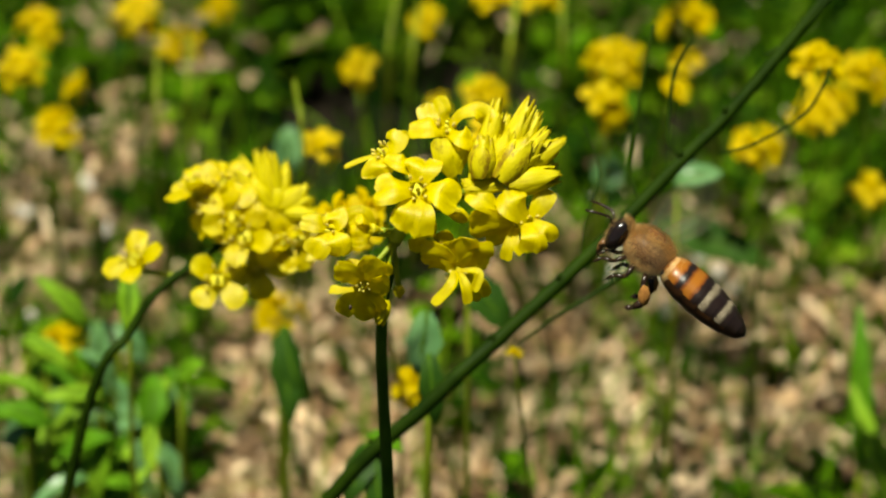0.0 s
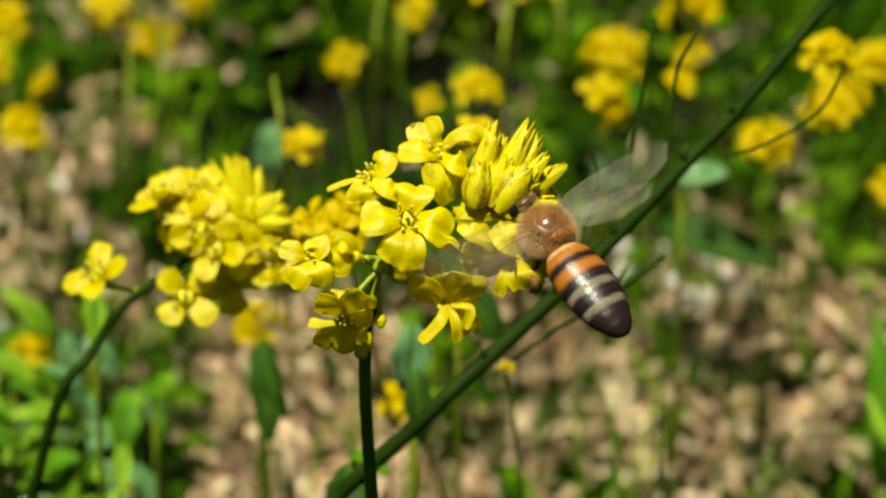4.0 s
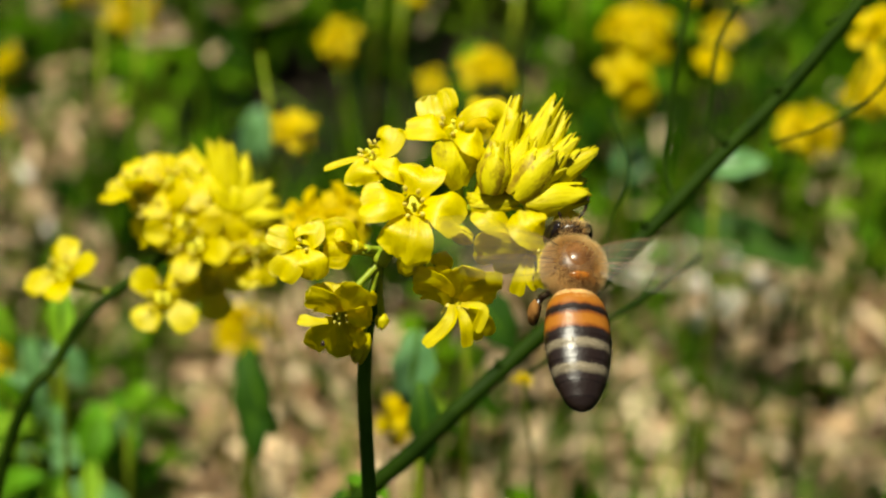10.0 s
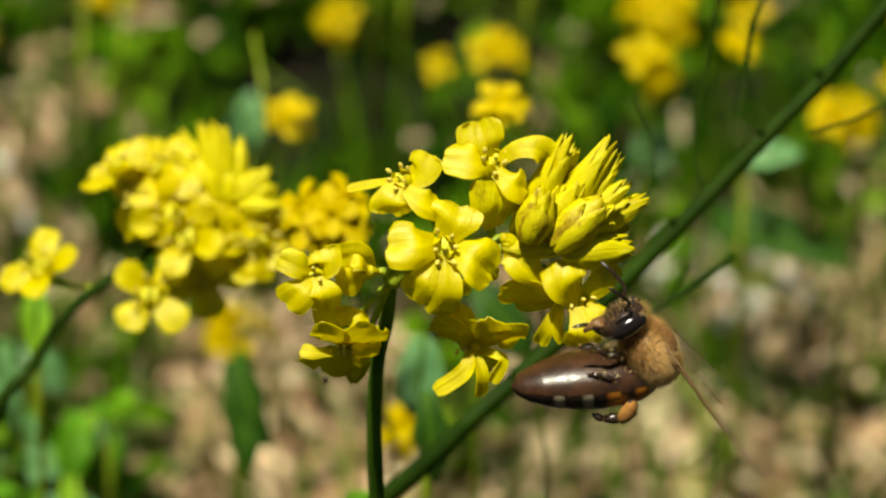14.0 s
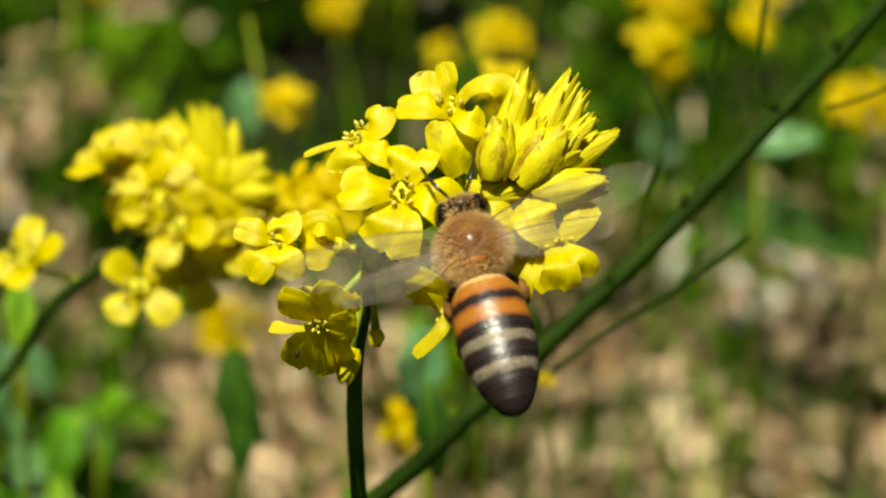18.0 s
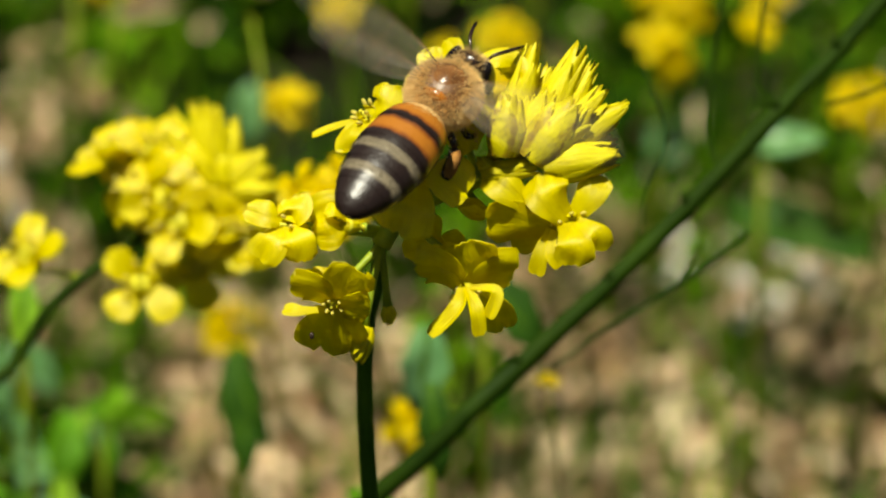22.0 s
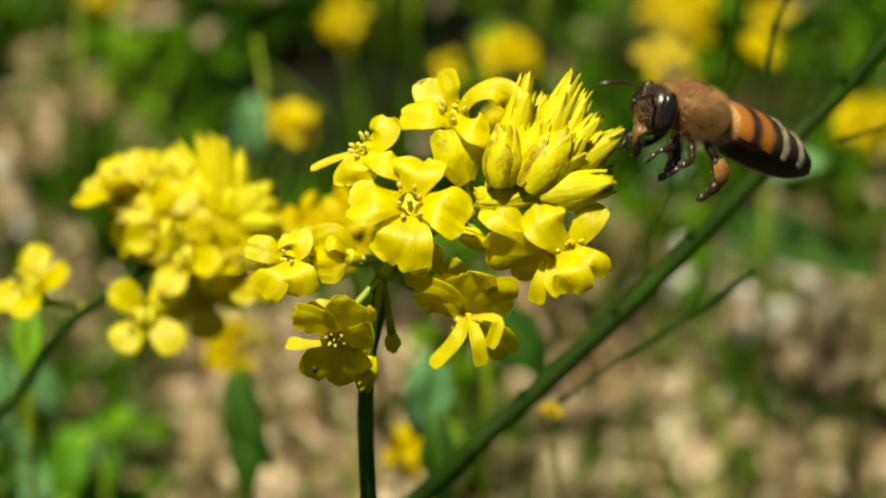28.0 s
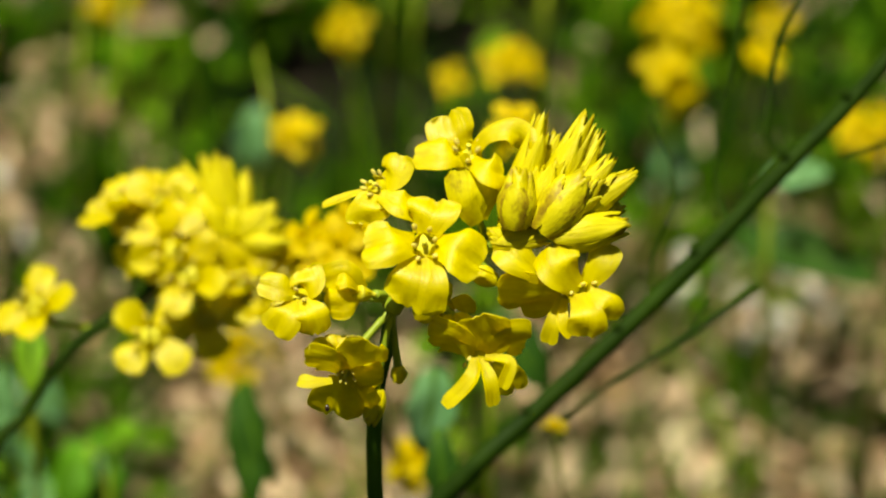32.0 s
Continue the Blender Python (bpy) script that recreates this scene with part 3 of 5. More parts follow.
def blade(r, x, y, long, wide, lean, way, bend):
    """A tapered, bent grass blade with a folded middle."""
    vs, fs = [], []
    n = 6
    d = Vector((math.cos(way), math.sin(way), 0))
    s = Vector((-d.y, d.x, 0))
    p, th = Vector((x, y, -1.0)), lean
    for i in range(n + 1):
        q = i / n
        w = wide * (1 - q ** 1.6) * 0.5 + 0.05
        up = Vector((0, 0, 1)) * math.cos(th) + d * math.sin(th)
        nrm = up.cross(s)
        vs += [tuple(p - s * w), tuple(p + nrm * w * 0.5), tuple(p + s * w)]
        p = p + up * long / n
        th += bend / n
    for i in range(n):
        a = 3 * i
        fs += [(a, a + 1, a + 4, a + 3), (a + 1, a + 2, a + 5, a + 4)]
    return vs, fs


def grass():
    r = random.Random(11)
    pieces = []
    while len(pieces) < 7000:
        x, y = r.uniform(-52, 52), 84 + 150 * r.random()
        sparse = (0.12 + 0.24 * (x > 4)) * (shade(x, y) < 0.1)
        if r.random() > max(greenness(x, y), sparse):
            continue
        pieces.append(blade(r, x, y, r.uniform(4, 17) * (1.7 if r.random() < 0.15 else 1), r.uniform(0.22, 0.85), r.uniform(0, 0.6), r.uniform(0, 6.3), r.uniform(0.1, 1.4)))
    vs, fs = join_fast(pieces)
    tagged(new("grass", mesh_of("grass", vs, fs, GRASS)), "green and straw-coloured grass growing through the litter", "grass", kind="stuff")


grass()


def weeds():
    """Low leafy weeds between the grass."""
    r = random.Random(29)
    pieces = []
    n = 0
    while n < 420:
        x, y = r.uniform(-50, 50), 88 + 140 * r.random()
        if r.random() > greenness(x, y):
            continue
        n += 1
        high = r.uniform(1, 10)
        for k in range(r.randint(4, 8)):
            way = r.uniform(0, 6.3)
            m = Matrix.Translation((x + r.uniform(-1.5, 1.5), y + r.uniform(-1.5, 1.5), high * r.uniform(0.4, 1))) @ Matrix.Rotation(way, 4, "Z") @ Matrix.Rotation(r.uniform(-0.7, 0.3), 4, "Y")
            long = r.uniform(1.6, 4.6)
            rows = []
            for a in range(5):
                q = a / 4
                w = long * 0.26 * math.sin(math.pi * (0.06 + 0.9 * q)) + 0.05
                rows.append([(long * q, t * w, 0.3 * abs(t) * w - 0.25 * long * q * q) for t in (-1, 0, 1)])
            pieces.append(moved(sheet(rows, 0.08), m))
        pieces.append(tube([(x, y, -1), (x, y, high)], [0.25, 0.15], 5))
    vs, fs = join_fast(pieces)
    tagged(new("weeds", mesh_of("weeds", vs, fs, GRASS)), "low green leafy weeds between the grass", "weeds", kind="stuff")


weeds()


def meadow():
    """Coarser grass all round the small patch."""
    r = random.Random(31)
    pieces = []
    while len(pieces) < 5200:
        a, d = r.uniform(0, 6.3), 1600 * r.random() ** 0.7
        x, y = d * math.cos(a), 130 + d * math.sin(a)
        if -58 < x < 58 and -330 < y < 240:
            continue
        pieces.append(blade(r, x, y, r.uniform(20, 60), r.uniform(1.5, 3.5), r.uniform(0, 0.7), r.uniform(0, 6.3), r.uniform(0.1, 1.7)))
    vs, fs = join_fast(pieces)
    tagged(new("meadow_grass", mesh_of("meadow_grass", vs, fs, GRASS)), "loose green grass growing on the soil around", "grass", kind="stuff")


meadow()


# ---- leaves ----
def leaf_shape(r, long, wide, bend=0.5, wave=0.1):
    rows = []
    nu, nv = 10, 7
    for i in range(nu):
        s = i / (nu - 1)
        w = wide / 2 * math.sin(math.pi * (0.04 + 0.93 * s ** 0.85)) + 0.15
        w *= 1 + 0.10 * math.sin(17 * s + r.uniform(0, 1))
        row = []
        for j in range(nv):
            t = 2 * j / (nv - 1) - 1
            row.append((long * s, t * w, 0.22 * abs(t) * w + bend * long * s * (1 - s) + wave * w * math.sin(9 * s + 2 * t)))
        rows.append(row)
    return sheet(rows, 0.2)


def leaf(c, way, up, long, wide, mat, label, seed):
    """A stalked leaf whose blade starts at c (plan mm) and points along way."""
    r = random.Random(seed)
    x = Vector(way).normalized()
    z = (Vector(up) - x * Vector(up).dot(x)).normalized()
    m = Matrix((x, z.cross(x), z)).transposed().to_4x4()
    o = new("leaf")
    o.matrix_world = Matrix.Translation(at(*c)) @ PLAN.to_4x4() @ m
    part("blade", mesh_of("blade", *leaf_shape(r, long, wide), mat), o)
    rib = [(long * s, 0, 0.5 * long * s * (1 - s) + 0.05) for s in (0, 0.2, 0.4, 0.6, 0.8, 0.97)]
    part("midrib", mesh_of("midrib", *tube(rib, [0.26, 0.22, 0.18, 0.15, 0.1, 0.05], 6), STALK), o)
    foot = o.matrix_world.inverted() @ Vector((at(*c).x, at(*c).y, -0.002))
    part("leaf_stalk", mesh_of("leaf_stalk", *tube(curve(foot / MM, (0.3, 0, 0), (0, 0, 0), 6), [0.30, 0.28, 0.26, 0.25, 0.24, 0.23, 0.22], 7), PEDICEL), o)
    tagged(o, label, "leaf")


LEAVES = [
    ((-2.4, -8.2, -62), (-0.15, -1, -0.3), (0.2, 0, 1), 5.2, 2.6, BLUELEAF, "glaucous green stem leaf beside the flower stalk"),
    ((-2.2, -11.5, -52), (0.1, -1, -0.2), (0, 0.2, 1), 5.5, 1.7, SHADEDLEAF, "green stem leaf low on the mustard plant"),
    ((0.8, -5.4, -75), (0.7, -0.9, 0), (0, 0.3, 1), 5.5, 2.8, SHADEDLEAF, "green stem leaf behind the flowers"),
    ((-15.2, 3.9, -142), (0.1, 1, 0.2), (0, -0.2, 1), 4.2, 2.5, BLUELEAF, "pale blue-green leaf among dark grass"),
    ((18.5, 2.6, -102), (1, 0.15, 0), (0, 0.5, 1), 4, 1.8, BLUELEAF, "pale leaf on a thin stem"),
    ((13.2, 2.8, -150), (0.6, 0.8, 0), (0, 0, 1), 3.2, 2.6, BLUELEAF, "small pale leaf in the grass"),
    ((-14.6, -10.2, -88), (0.12, -1, 0.1), (0.2, 0.1, 1), 7.5, 2.3, SHADEDLEAF, "dark green leaf hanging below a small flower cluster"),
    ((-14.2, -9.6, -87), (0.3, -1, 0.0), (-0.5, 0.2, 1), 6.5, 1.8, SHADEDLEAF, "dark green leaf hanging below a small flower cluster"),
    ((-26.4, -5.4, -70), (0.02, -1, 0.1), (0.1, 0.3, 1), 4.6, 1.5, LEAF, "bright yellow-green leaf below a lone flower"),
    ((-6.4, -19.4, -58), (0.1, -1, 0.1), (-0.2, 0.5, 1), 5.0, 2.0, SHADEDLEAF, "dark green leaf at the foot of the stem"),
    ((-7.0, -18.6, -58), (-0.35, -1, 0.2), (0.3, 0.5, 1), 5.0, 2.0, SHADEDLEAF, "dark green leaf at the foot of the stem"),
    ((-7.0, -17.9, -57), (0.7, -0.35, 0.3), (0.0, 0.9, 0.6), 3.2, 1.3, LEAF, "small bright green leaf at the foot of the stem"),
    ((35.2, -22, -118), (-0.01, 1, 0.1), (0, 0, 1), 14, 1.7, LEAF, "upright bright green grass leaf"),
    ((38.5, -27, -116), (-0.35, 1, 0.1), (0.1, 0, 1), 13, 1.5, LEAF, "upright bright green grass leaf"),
    ((18, -1, -150), (0.9, -0.3, 0.2), (0, 0.4, 1), 12, 3.5, SHADEDLEAF, "green leaf in the shade of the grass"),
]
lrng = random.Random(77)
for k in range(60):
    LEAVES.append(((lrng.gauss(-29.5, 3.6), lrng.gauss(-17.5, 3.4), lrng.uniform(-114, -100)), (lrng.uniform(-1, 1), lrng.uniform(-1, 0.8), lrng.uniform(-0.2, 0.5)),
                   (lrng.uniform(-0.5, 0.5), lrng.uniform(0.4, 1.1), 0.8), lrng.uniform(3.0, 6.0), lrng.uniform(1.1, 2.3), LEAF if k % 4 else BLUELEAF,
                   "small bright green leaf in a low tuft" if k % 4 else "small grey-green leaf in a low tuft"))
for i, spec in enumerate(LEAVES):
    leaf(*spec, seed=40 + i)


# ---- racemes in the background ----
def far_petals(r):
    pieces = []
    for k in range(4):
        p = petal_shape(4.0, 2.5, 78 + r.uniform(-12, 12), 15, 0.2, r, 6, 4)
        pieces.append(moved(sheet(p, 0.07), Matrix.Rotation(radians(90 * k + r.uniform(-10, 10)), 4, "Z")))
    pieces.append(ball((0, 0, 2.0), (0.5, 0.5, 0.9), 5, 7))
    pieces.append(tube([(0, 0, -1.2), (0, 0, 0.2)], [0.2, 0.45], 6))
    return join(*pieces)


frng = random.Random(19)
FAR_FLOWERS = [mesh_of("flower", *far_petals(frng), DIMPETAL) for _ in range(6)]


def far_raceme(c, radius, flowers, label, squash=1.0, group="mustard racemes", small=1.0):
    """A flower cluster; its stem leans from the ground so the camera sees it shortened."""
    top = at(*c)
    base = Vector((top.x + frng.uniform(-9, 9) * MM, top.y + top.z * frng.uniform(0.4, 0.75), -0.002))
    o = new("mustard_raceme")
    o.location = base
    line = curve((0, 0, 0), (top - base) / MM, (frng.uniform(-3, 3), 0, 0), 10)
    part("stem", mesh_of("stem", *tube(line, [0.28 - 0.015 * i for i in range(11)], 7), PEDICEL), o)
    size = frng.uniform(0.36, 0.46) * small
    radius *= 0.72
    for i in range(flowers):
        d = Vector((frng.gauss(0, 1), frng.gauss(0, 1), frng.gauss(0, 1))).normalized()
        d.z = abs(d.z) * 0.9 if frng.random() < 0.75 else d.z
        p = d * radius * frng.uniform(0.45, 1.0)
        p.z *= squash
        a = (d + Vector((0, -0.3, 0.5))).normalized()
        part("flower", frng.choice(FAR_FLOWERS), o, Matrix.Translation((top - base) + p * MM) @ a.to_track_quat("Z", "Y").to_matrix().to_4x4() @ Matrix.Rotation(frng.uniform(0, 6.3), 4, "Z") @ Matrix.Scale(size * frng.uniform(0.85, 1.1), 4))
    tagged(o, label, "flower", group)
    return o


SMALL, FULL = "small yellow mustard flower cluster on a thin stem", "full round yellow mustard flower cluster on a thin stem"
RACEMES = [
    ((-11.2, 5.1, -105), 1.5, 5, SMALL), ((-7.8, -1.4, -45), 2.4, 14, "yellow mustard flower cluster behind the main head"),
    ((2.6, 10.3, -130), 1.4, 4, FULL), ((-1.0, 9.5, -130), 0.8, 2, SMALL), ((13.0, 9.3, -125), 1.5, 5, FULL), 
    ((14.2, 13.2, -140), 2.6, 9, FULL), ((20.9, 13.2, -140), 1.5, 4, FULL), ((18.9, 10.2, -120), 0.8, 2, SMALL), ((26.3, 5.7, -120), 1.7, 6, FULL),
    ((-8.3, 13.4, -150), 1.5, 4, FULL), ((-15.1, -9.1, -110), 2.2, 9, "yellow mustard cluster above dry leaves"),
    ((32.2, 8.9, -125), 3.2, 15, FULL), ((36.5, 12.0, -130), 2.9, 9, FULL), ((29.4, 11.8, -82), 1.3, 5, FULL),
    ((-29.0, 17.9, -150), 2.7, 10, FULL), ((-25.4, 15.6, -150), 1.5, 4, FULL), ((-22.0, 19.2, -150), 1.4, 4, SMALL), ((-38, 16.8, -150), 2.2, 7, FULL), ((-38.8, 13.1, -140), 1.7, 5, FULL),
    ((-35.3, 7.4, -130), 1.9, 7, SMALL), ((-33.6, 11.2, -140), 0.8, 2, SMALL), ((-2.8, 17.7, -150), 1.7, 4, FULL), ((3.9, 18.8, -140), 1.3, 3, SMALL), ((7.6, 19.2, -140), 1.3, 3, SMALL),
    ((-34.2, -11.5, -120), 1.5, 5, SMALL), ((20.2, 16.6, -130), 2.2, 6, FULL), ((36.8, 2.0, -130), 1.3, 4, SMALL),
    ((2.4, 5.4, -70), 0.9, 3, "yellow mustard cluster behind the main head"),
]
for spec in RACEMES:
    far_raceme(*spec)
far_raceme((4.5, -11.9, -57), 0.7, 2, "two small yellow flowers beside a thick stem", small=0.55)
far_raceme((-3.4, -14.5, -80), 0.7, 6, "narrow yellow flower spike close beside the stalk", squash=2.2)


def bare_stem(pts, radii, label, nodes=(), mat=None):
    o = new("bare_stem")
    p0 = at(*pts[0])
    o.location = p0
    line = through_points([(at(*p) - p0) / MM for p in pts], 6)
    n = len(line)
    rr = [radii[0] + (radii[1] - radii[0]) * i / (n - 1) for i in range(n)]
    part("stem", mesh_of("stem", *tube(line, rr, 10), mat or STEM), o)
    for q in nodes:
        part("bud", mesh_of("bud", *ball(tuple((at(*q) - p0) / MM), (0.26, 0.34, 0.34), 7, 9, 0.3), STEM), o)
    tagged(o, label, "stem")
    return o


def foot_of(p, back=0.0):
    """Plan place on the soil straight below a plan place."""
    q = at(*p)
    d = Vector((q.x, q.y + back * MM, -0.002)) - HEAD
    return (d.dot(AX_U) / MM, d.dot(AX_V) / MM, d.dot(AX_W) / MM)


# straight green stems rising in the shade
srng = random.Random(23)
for u, v, w, rad in [(4.8, 12, -140, 0.42), (-6.2, 12, -145, 0.25), (-4.0, 11, -140, 0.25), (-12.8, 3, -100, 0.22), (-24, 8, -140, 0.3), (-26.5, 6, -135, 0.25), (9.8, 13, -150, 0.25)]:
    tip = (u + srng.uniform(-1, 1), v + 8, w)
    bare_stem([foot_of((u, v, w), 14), (u, v, w), tip], (rad * 0.8, rad * 0.55), "thin upright green stem in the shade", mat=PEDICEL)


# ---- the diagonal stem with its side twigs ----
# Stem pushed deeper along the camera's sight lines, enlarged to keep its outline.
DIAGONAL = [(-41.71, -91.65, -88.09), (-25.00, -54.05, -61.97), (-11.73, -25.43, -44.11), (-1.60, -14.56, -38.99), (2.84, -10.44, -38.99), (7.80, -5.89, -38.99), (12.19, -1.61, -38.99), (17.20, 3.61, -38.99), (20.55, 6.96, -38.99), (25.87, 13.22, -38.99), (35.90, 25.65, -38.99)]
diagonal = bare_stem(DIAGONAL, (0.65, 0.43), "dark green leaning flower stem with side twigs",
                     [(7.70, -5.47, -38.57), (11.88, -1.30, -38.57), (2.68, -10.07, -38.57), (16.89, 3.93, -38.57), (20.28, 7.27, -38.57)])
tagged(diagonal, category="stem")


def twig(pts, r0, r1):
    p0 = at(*DIAGONAL[0])
    line = through_points([(at(*p) - p0) / MM for p in pts], 6)
    n = len(line)
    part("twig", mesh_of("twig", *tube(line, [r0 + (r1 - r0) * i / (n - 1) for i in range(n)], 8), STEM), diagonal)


twig([(13.76, 0.27, -38.99), (13.13, 2.36, -39.41), (13.34, 4.87, -39.41), (14.07, 9.46, -38.99), (14.90, 13.75, -38.99)], 0.13, 0.14)
twig([(16.78, 3.82, -38.99), (15.95, 4.76, -38.99), (15.95, 6.02, -38.99), (16.47, 10.09, -38.99), (17.83, 12.60, -38.99)], 0.14, 0.14)
twig([(4.67, -10.59, -38.99), (7.49, -8.50, -38.57), (10.41, -6.73, -38.57), (12.92, -5.06, -38.57), (15.43, -3.18, -38.99)], 0.11, 0.24)
twig([(11.56, -6.00, -38.78), (12.19, -4.85, -38.78), (12.82, -3.80, -38.78)], 0.14, 0.10)
twig([(23.26, 11.34, -38.99), (25.04, 12.49, -38.99), (27.44, 14.69, -38.15), (29.32, 17.61, -38.15)], 0.12, 0.15)
twig([(19.81, 3.82, -39.83), (22.74, 4.76, -38.99), (26.50, 7.06, -38.99), (28.38, 10.40, -38.99)], 0.10, 0.13)
twig([(9.37, -4.53, -38.99), (9.68, -1.50, -38.99), (10.83, 2.36, -38.99), (9.58, 6.12, -39.83)], 0.10, 0.09)


# ---- the second raceme ----
second = new("mustard_plant")
# Raceme set back along the camera's sight line, to look unchanged in view.
VIEW_ANCHOR = (-16.42, 0.08, -45.01)


# Offsets from the anchor, grown 1.066 to make up for that added distance.
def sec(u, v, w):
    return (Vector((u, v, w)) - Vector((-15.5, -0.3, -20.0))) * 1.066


second.rotation_mode = "QUATERNION"
SECOND_TURN = PLAN.to_4x4()
second.matrix_world = Matrix.Translation(at(*VIEW_ANCHOR)) @ SECOND_TURN
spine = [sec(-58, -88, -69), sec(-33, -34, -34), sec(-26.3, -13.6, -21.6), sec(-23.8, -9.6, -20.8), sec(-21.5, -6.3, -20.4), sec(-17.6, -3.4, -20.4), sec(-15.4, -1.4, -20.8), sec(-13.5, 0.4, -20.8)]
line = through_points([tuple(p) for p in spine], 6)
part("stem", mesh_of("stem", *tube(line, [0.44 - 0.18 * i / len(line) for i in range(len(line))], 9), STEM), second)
for c, a, roll, kinds in [((-18.9, 1.35, -19.6), (-0.35, 0.85, 0.35), 20, "oooc"), ((-16.6, 1.3, -19.2), (-0.2, 0.5, 0.8), 50, "ocoo"), ((-16.1, -1.2, -18.7), (-0.2, -0.1, 1), 10, "orco"), 
                          ((-12.6, -2.8, -19.6), (0.2, -0.1, 0.95), 30, "oocn"), ((-11.3, -2.5, -20.0), (0.5, 0.0, 0.85), 15, "cono"), ((-15.2, -2.4, -18.7), (-0.1, 0.1, 1), 70, "oocc"), ((-17.7, -0.4, -19.2), (-0.6, 0, 0.8), 35, "ocro"),
                          ((-23.2, -4.0, -20.0), (-0.35, 0.5, 0.75), 0, "cooc"), ((-17.2, -5.5, -18.6), (-0.1, 0.3, 0.95), 45, "ocoo"), ((-14.5, -4.8, -24.1), (0.2, -0.4, 0.8), 10, "orco"), ]:
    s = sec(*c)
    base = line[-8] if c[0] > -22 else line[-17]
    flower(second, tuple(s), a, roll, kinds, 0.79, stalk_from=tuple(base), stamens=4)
for b, t, k in [((-13.41, -0.37, -20.2), (-15.47, 3.23, -20.2), 1.00),
                ((-13.17, -0.22, -20.0), (-14.49, 3.7, -19.9), 1.00),
                ((-13.01, -0.22, -19.8), (-13.86, 3.69, -19.6), 0.94),
                ((-12.88, -0.22, -20.2), (-13.21, 3.39, -19.3), 1.00),
                ((-12.73, -0.22, -20.0), (-12.23, 2.94, -20.2), 1.00),
                ((-12.57, -0.37, -19.8), (-10.75, 1.28, -19.9), 1.00),
                ((-12.44, -0.51, -20.2), (-10.39, 0.28, -19.6), 0.94),
                ((-12.43, -0.72, -20.0), (-10.15, -0.78, -19.3), 1.00),
                ((-13.01, -0.37, -19.8), (-12.88, 1.99, -20.2), 1.29),
                ((-12.73, -0.42, -20.2), (-11.51, 1.11, -19.9), 1.23),
                ((-13.23, -0.43, -20.0), (-14.78, 1.69, -19.6), 1.29),
                ((-13.46, -0.6, -19.8), (-15.85, 2.22, -19.3), 0.88),
                ((-12.58, -0.81, -20.2), (-10.75, -1.4, -20.2), 1.00)]:
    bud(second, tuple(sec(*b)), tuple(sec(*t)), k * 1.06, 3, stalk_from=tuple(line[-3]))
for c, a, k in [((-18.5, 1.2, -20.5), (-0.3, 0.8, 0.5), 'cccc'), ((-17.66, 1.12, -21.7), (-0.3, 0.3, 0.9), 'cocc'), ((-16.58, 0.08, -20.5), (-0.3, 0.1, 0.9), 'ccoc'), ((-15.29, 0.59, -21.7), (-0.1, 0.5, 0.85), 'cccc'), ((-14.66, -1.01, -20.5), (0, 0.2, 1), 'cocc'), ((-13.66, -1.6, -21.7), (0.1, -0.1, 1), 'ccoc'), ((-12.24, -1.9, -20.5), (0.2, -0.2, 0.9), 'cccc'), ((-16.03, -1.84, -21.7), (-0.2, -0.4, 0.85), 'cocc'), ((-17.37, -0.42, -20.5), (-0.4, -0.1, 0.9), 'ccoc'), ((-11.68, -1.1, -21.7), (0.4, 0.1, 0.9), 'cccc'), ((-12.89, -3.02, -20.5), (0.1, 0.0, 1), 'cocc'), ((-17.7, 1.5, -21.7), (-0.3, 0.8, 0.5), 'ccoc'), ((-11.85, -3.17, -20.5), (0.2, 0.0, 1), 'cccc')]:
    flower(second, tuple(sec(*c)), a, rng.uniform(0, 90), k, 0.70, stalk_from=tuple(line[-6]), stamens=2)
tagged(second, "yellow mustard raceme on a leaning green stem, bearing many open flowers", "flower", "mustard plants")

# ---- the main flower head ----
mustard.matrix_world = Matrix.Translation(HEAD) @ PLAN.to_4x4()
tagged(mustard, "yellow mustard flower head with buds on an upright green stem", "flower", "mustard plants")
rachis = through_points([(-4.6, -3.9, -2.3), (-3.6, -2.4, -2.0), (-1.9, -1.5, -1.5), (0.2, -0.7, -1.0), (1.6, 0.1, -0.6), (3.0, 1.3, -0.5)], 6)
part("rachis", mesh_of("rachis", *tube(rachis, [0.52 - 0.2 * i / len(rachis) for i in range(len(rachis))], 10), PEDICEL), mustard)


def on_rachis(k):
    return tuple(rachis[min(len(rachis) - 1, int(k * (len(rachis) - 1)))])


f = flower(mustard, (-2.85, -0.43, 1.9), (-0.08, 0.28, 0.95), 10, '', 0.72, stalk_from=on_rachis(0.35))
lobe(f, [(-3.15, -0.39, 1.6), (-4.4, -0.19, 2.7), (-5.93, -0.52, 2.3)], 2.27, (-0.1, 0.5, 0.86), -0.3)
lobe(f, [(-2.9, -0.78, 1.9), (-3.15, -2.18, 3.0), (-3.57, -3.62, 2.5)], 2.90, (0, 0.25, 1), -0.22)
lobe(f, [(-2.51, -0.48, 1.8), (-1.27, -0.52, 2.7), (-0.02, -1.48, 2.1)], 2.34, (0.2, 0.45, 0.88), -0.25)
lobe(f, [(-2.82, -0.06, 1.5), (-2.51, 1.02, 1.8), (-2.24, 1.83, 1.2)], 2.34, (0, 0.6, 0.8), -0.1)
f = flower(mustard, (-5.2, 2.35, -0.3), (-0.72, 0.5, 0.5), 20, '', 0.62, stalk_from=on_rachis(0.42))
lobe(f, [(-5.07, 2.32, -0.4), (-4.36, 2.96, 0.1), (-4.03, 3.97, -0.1)], 1.64, (-0.2, 0.5, 0.85), -0.1)
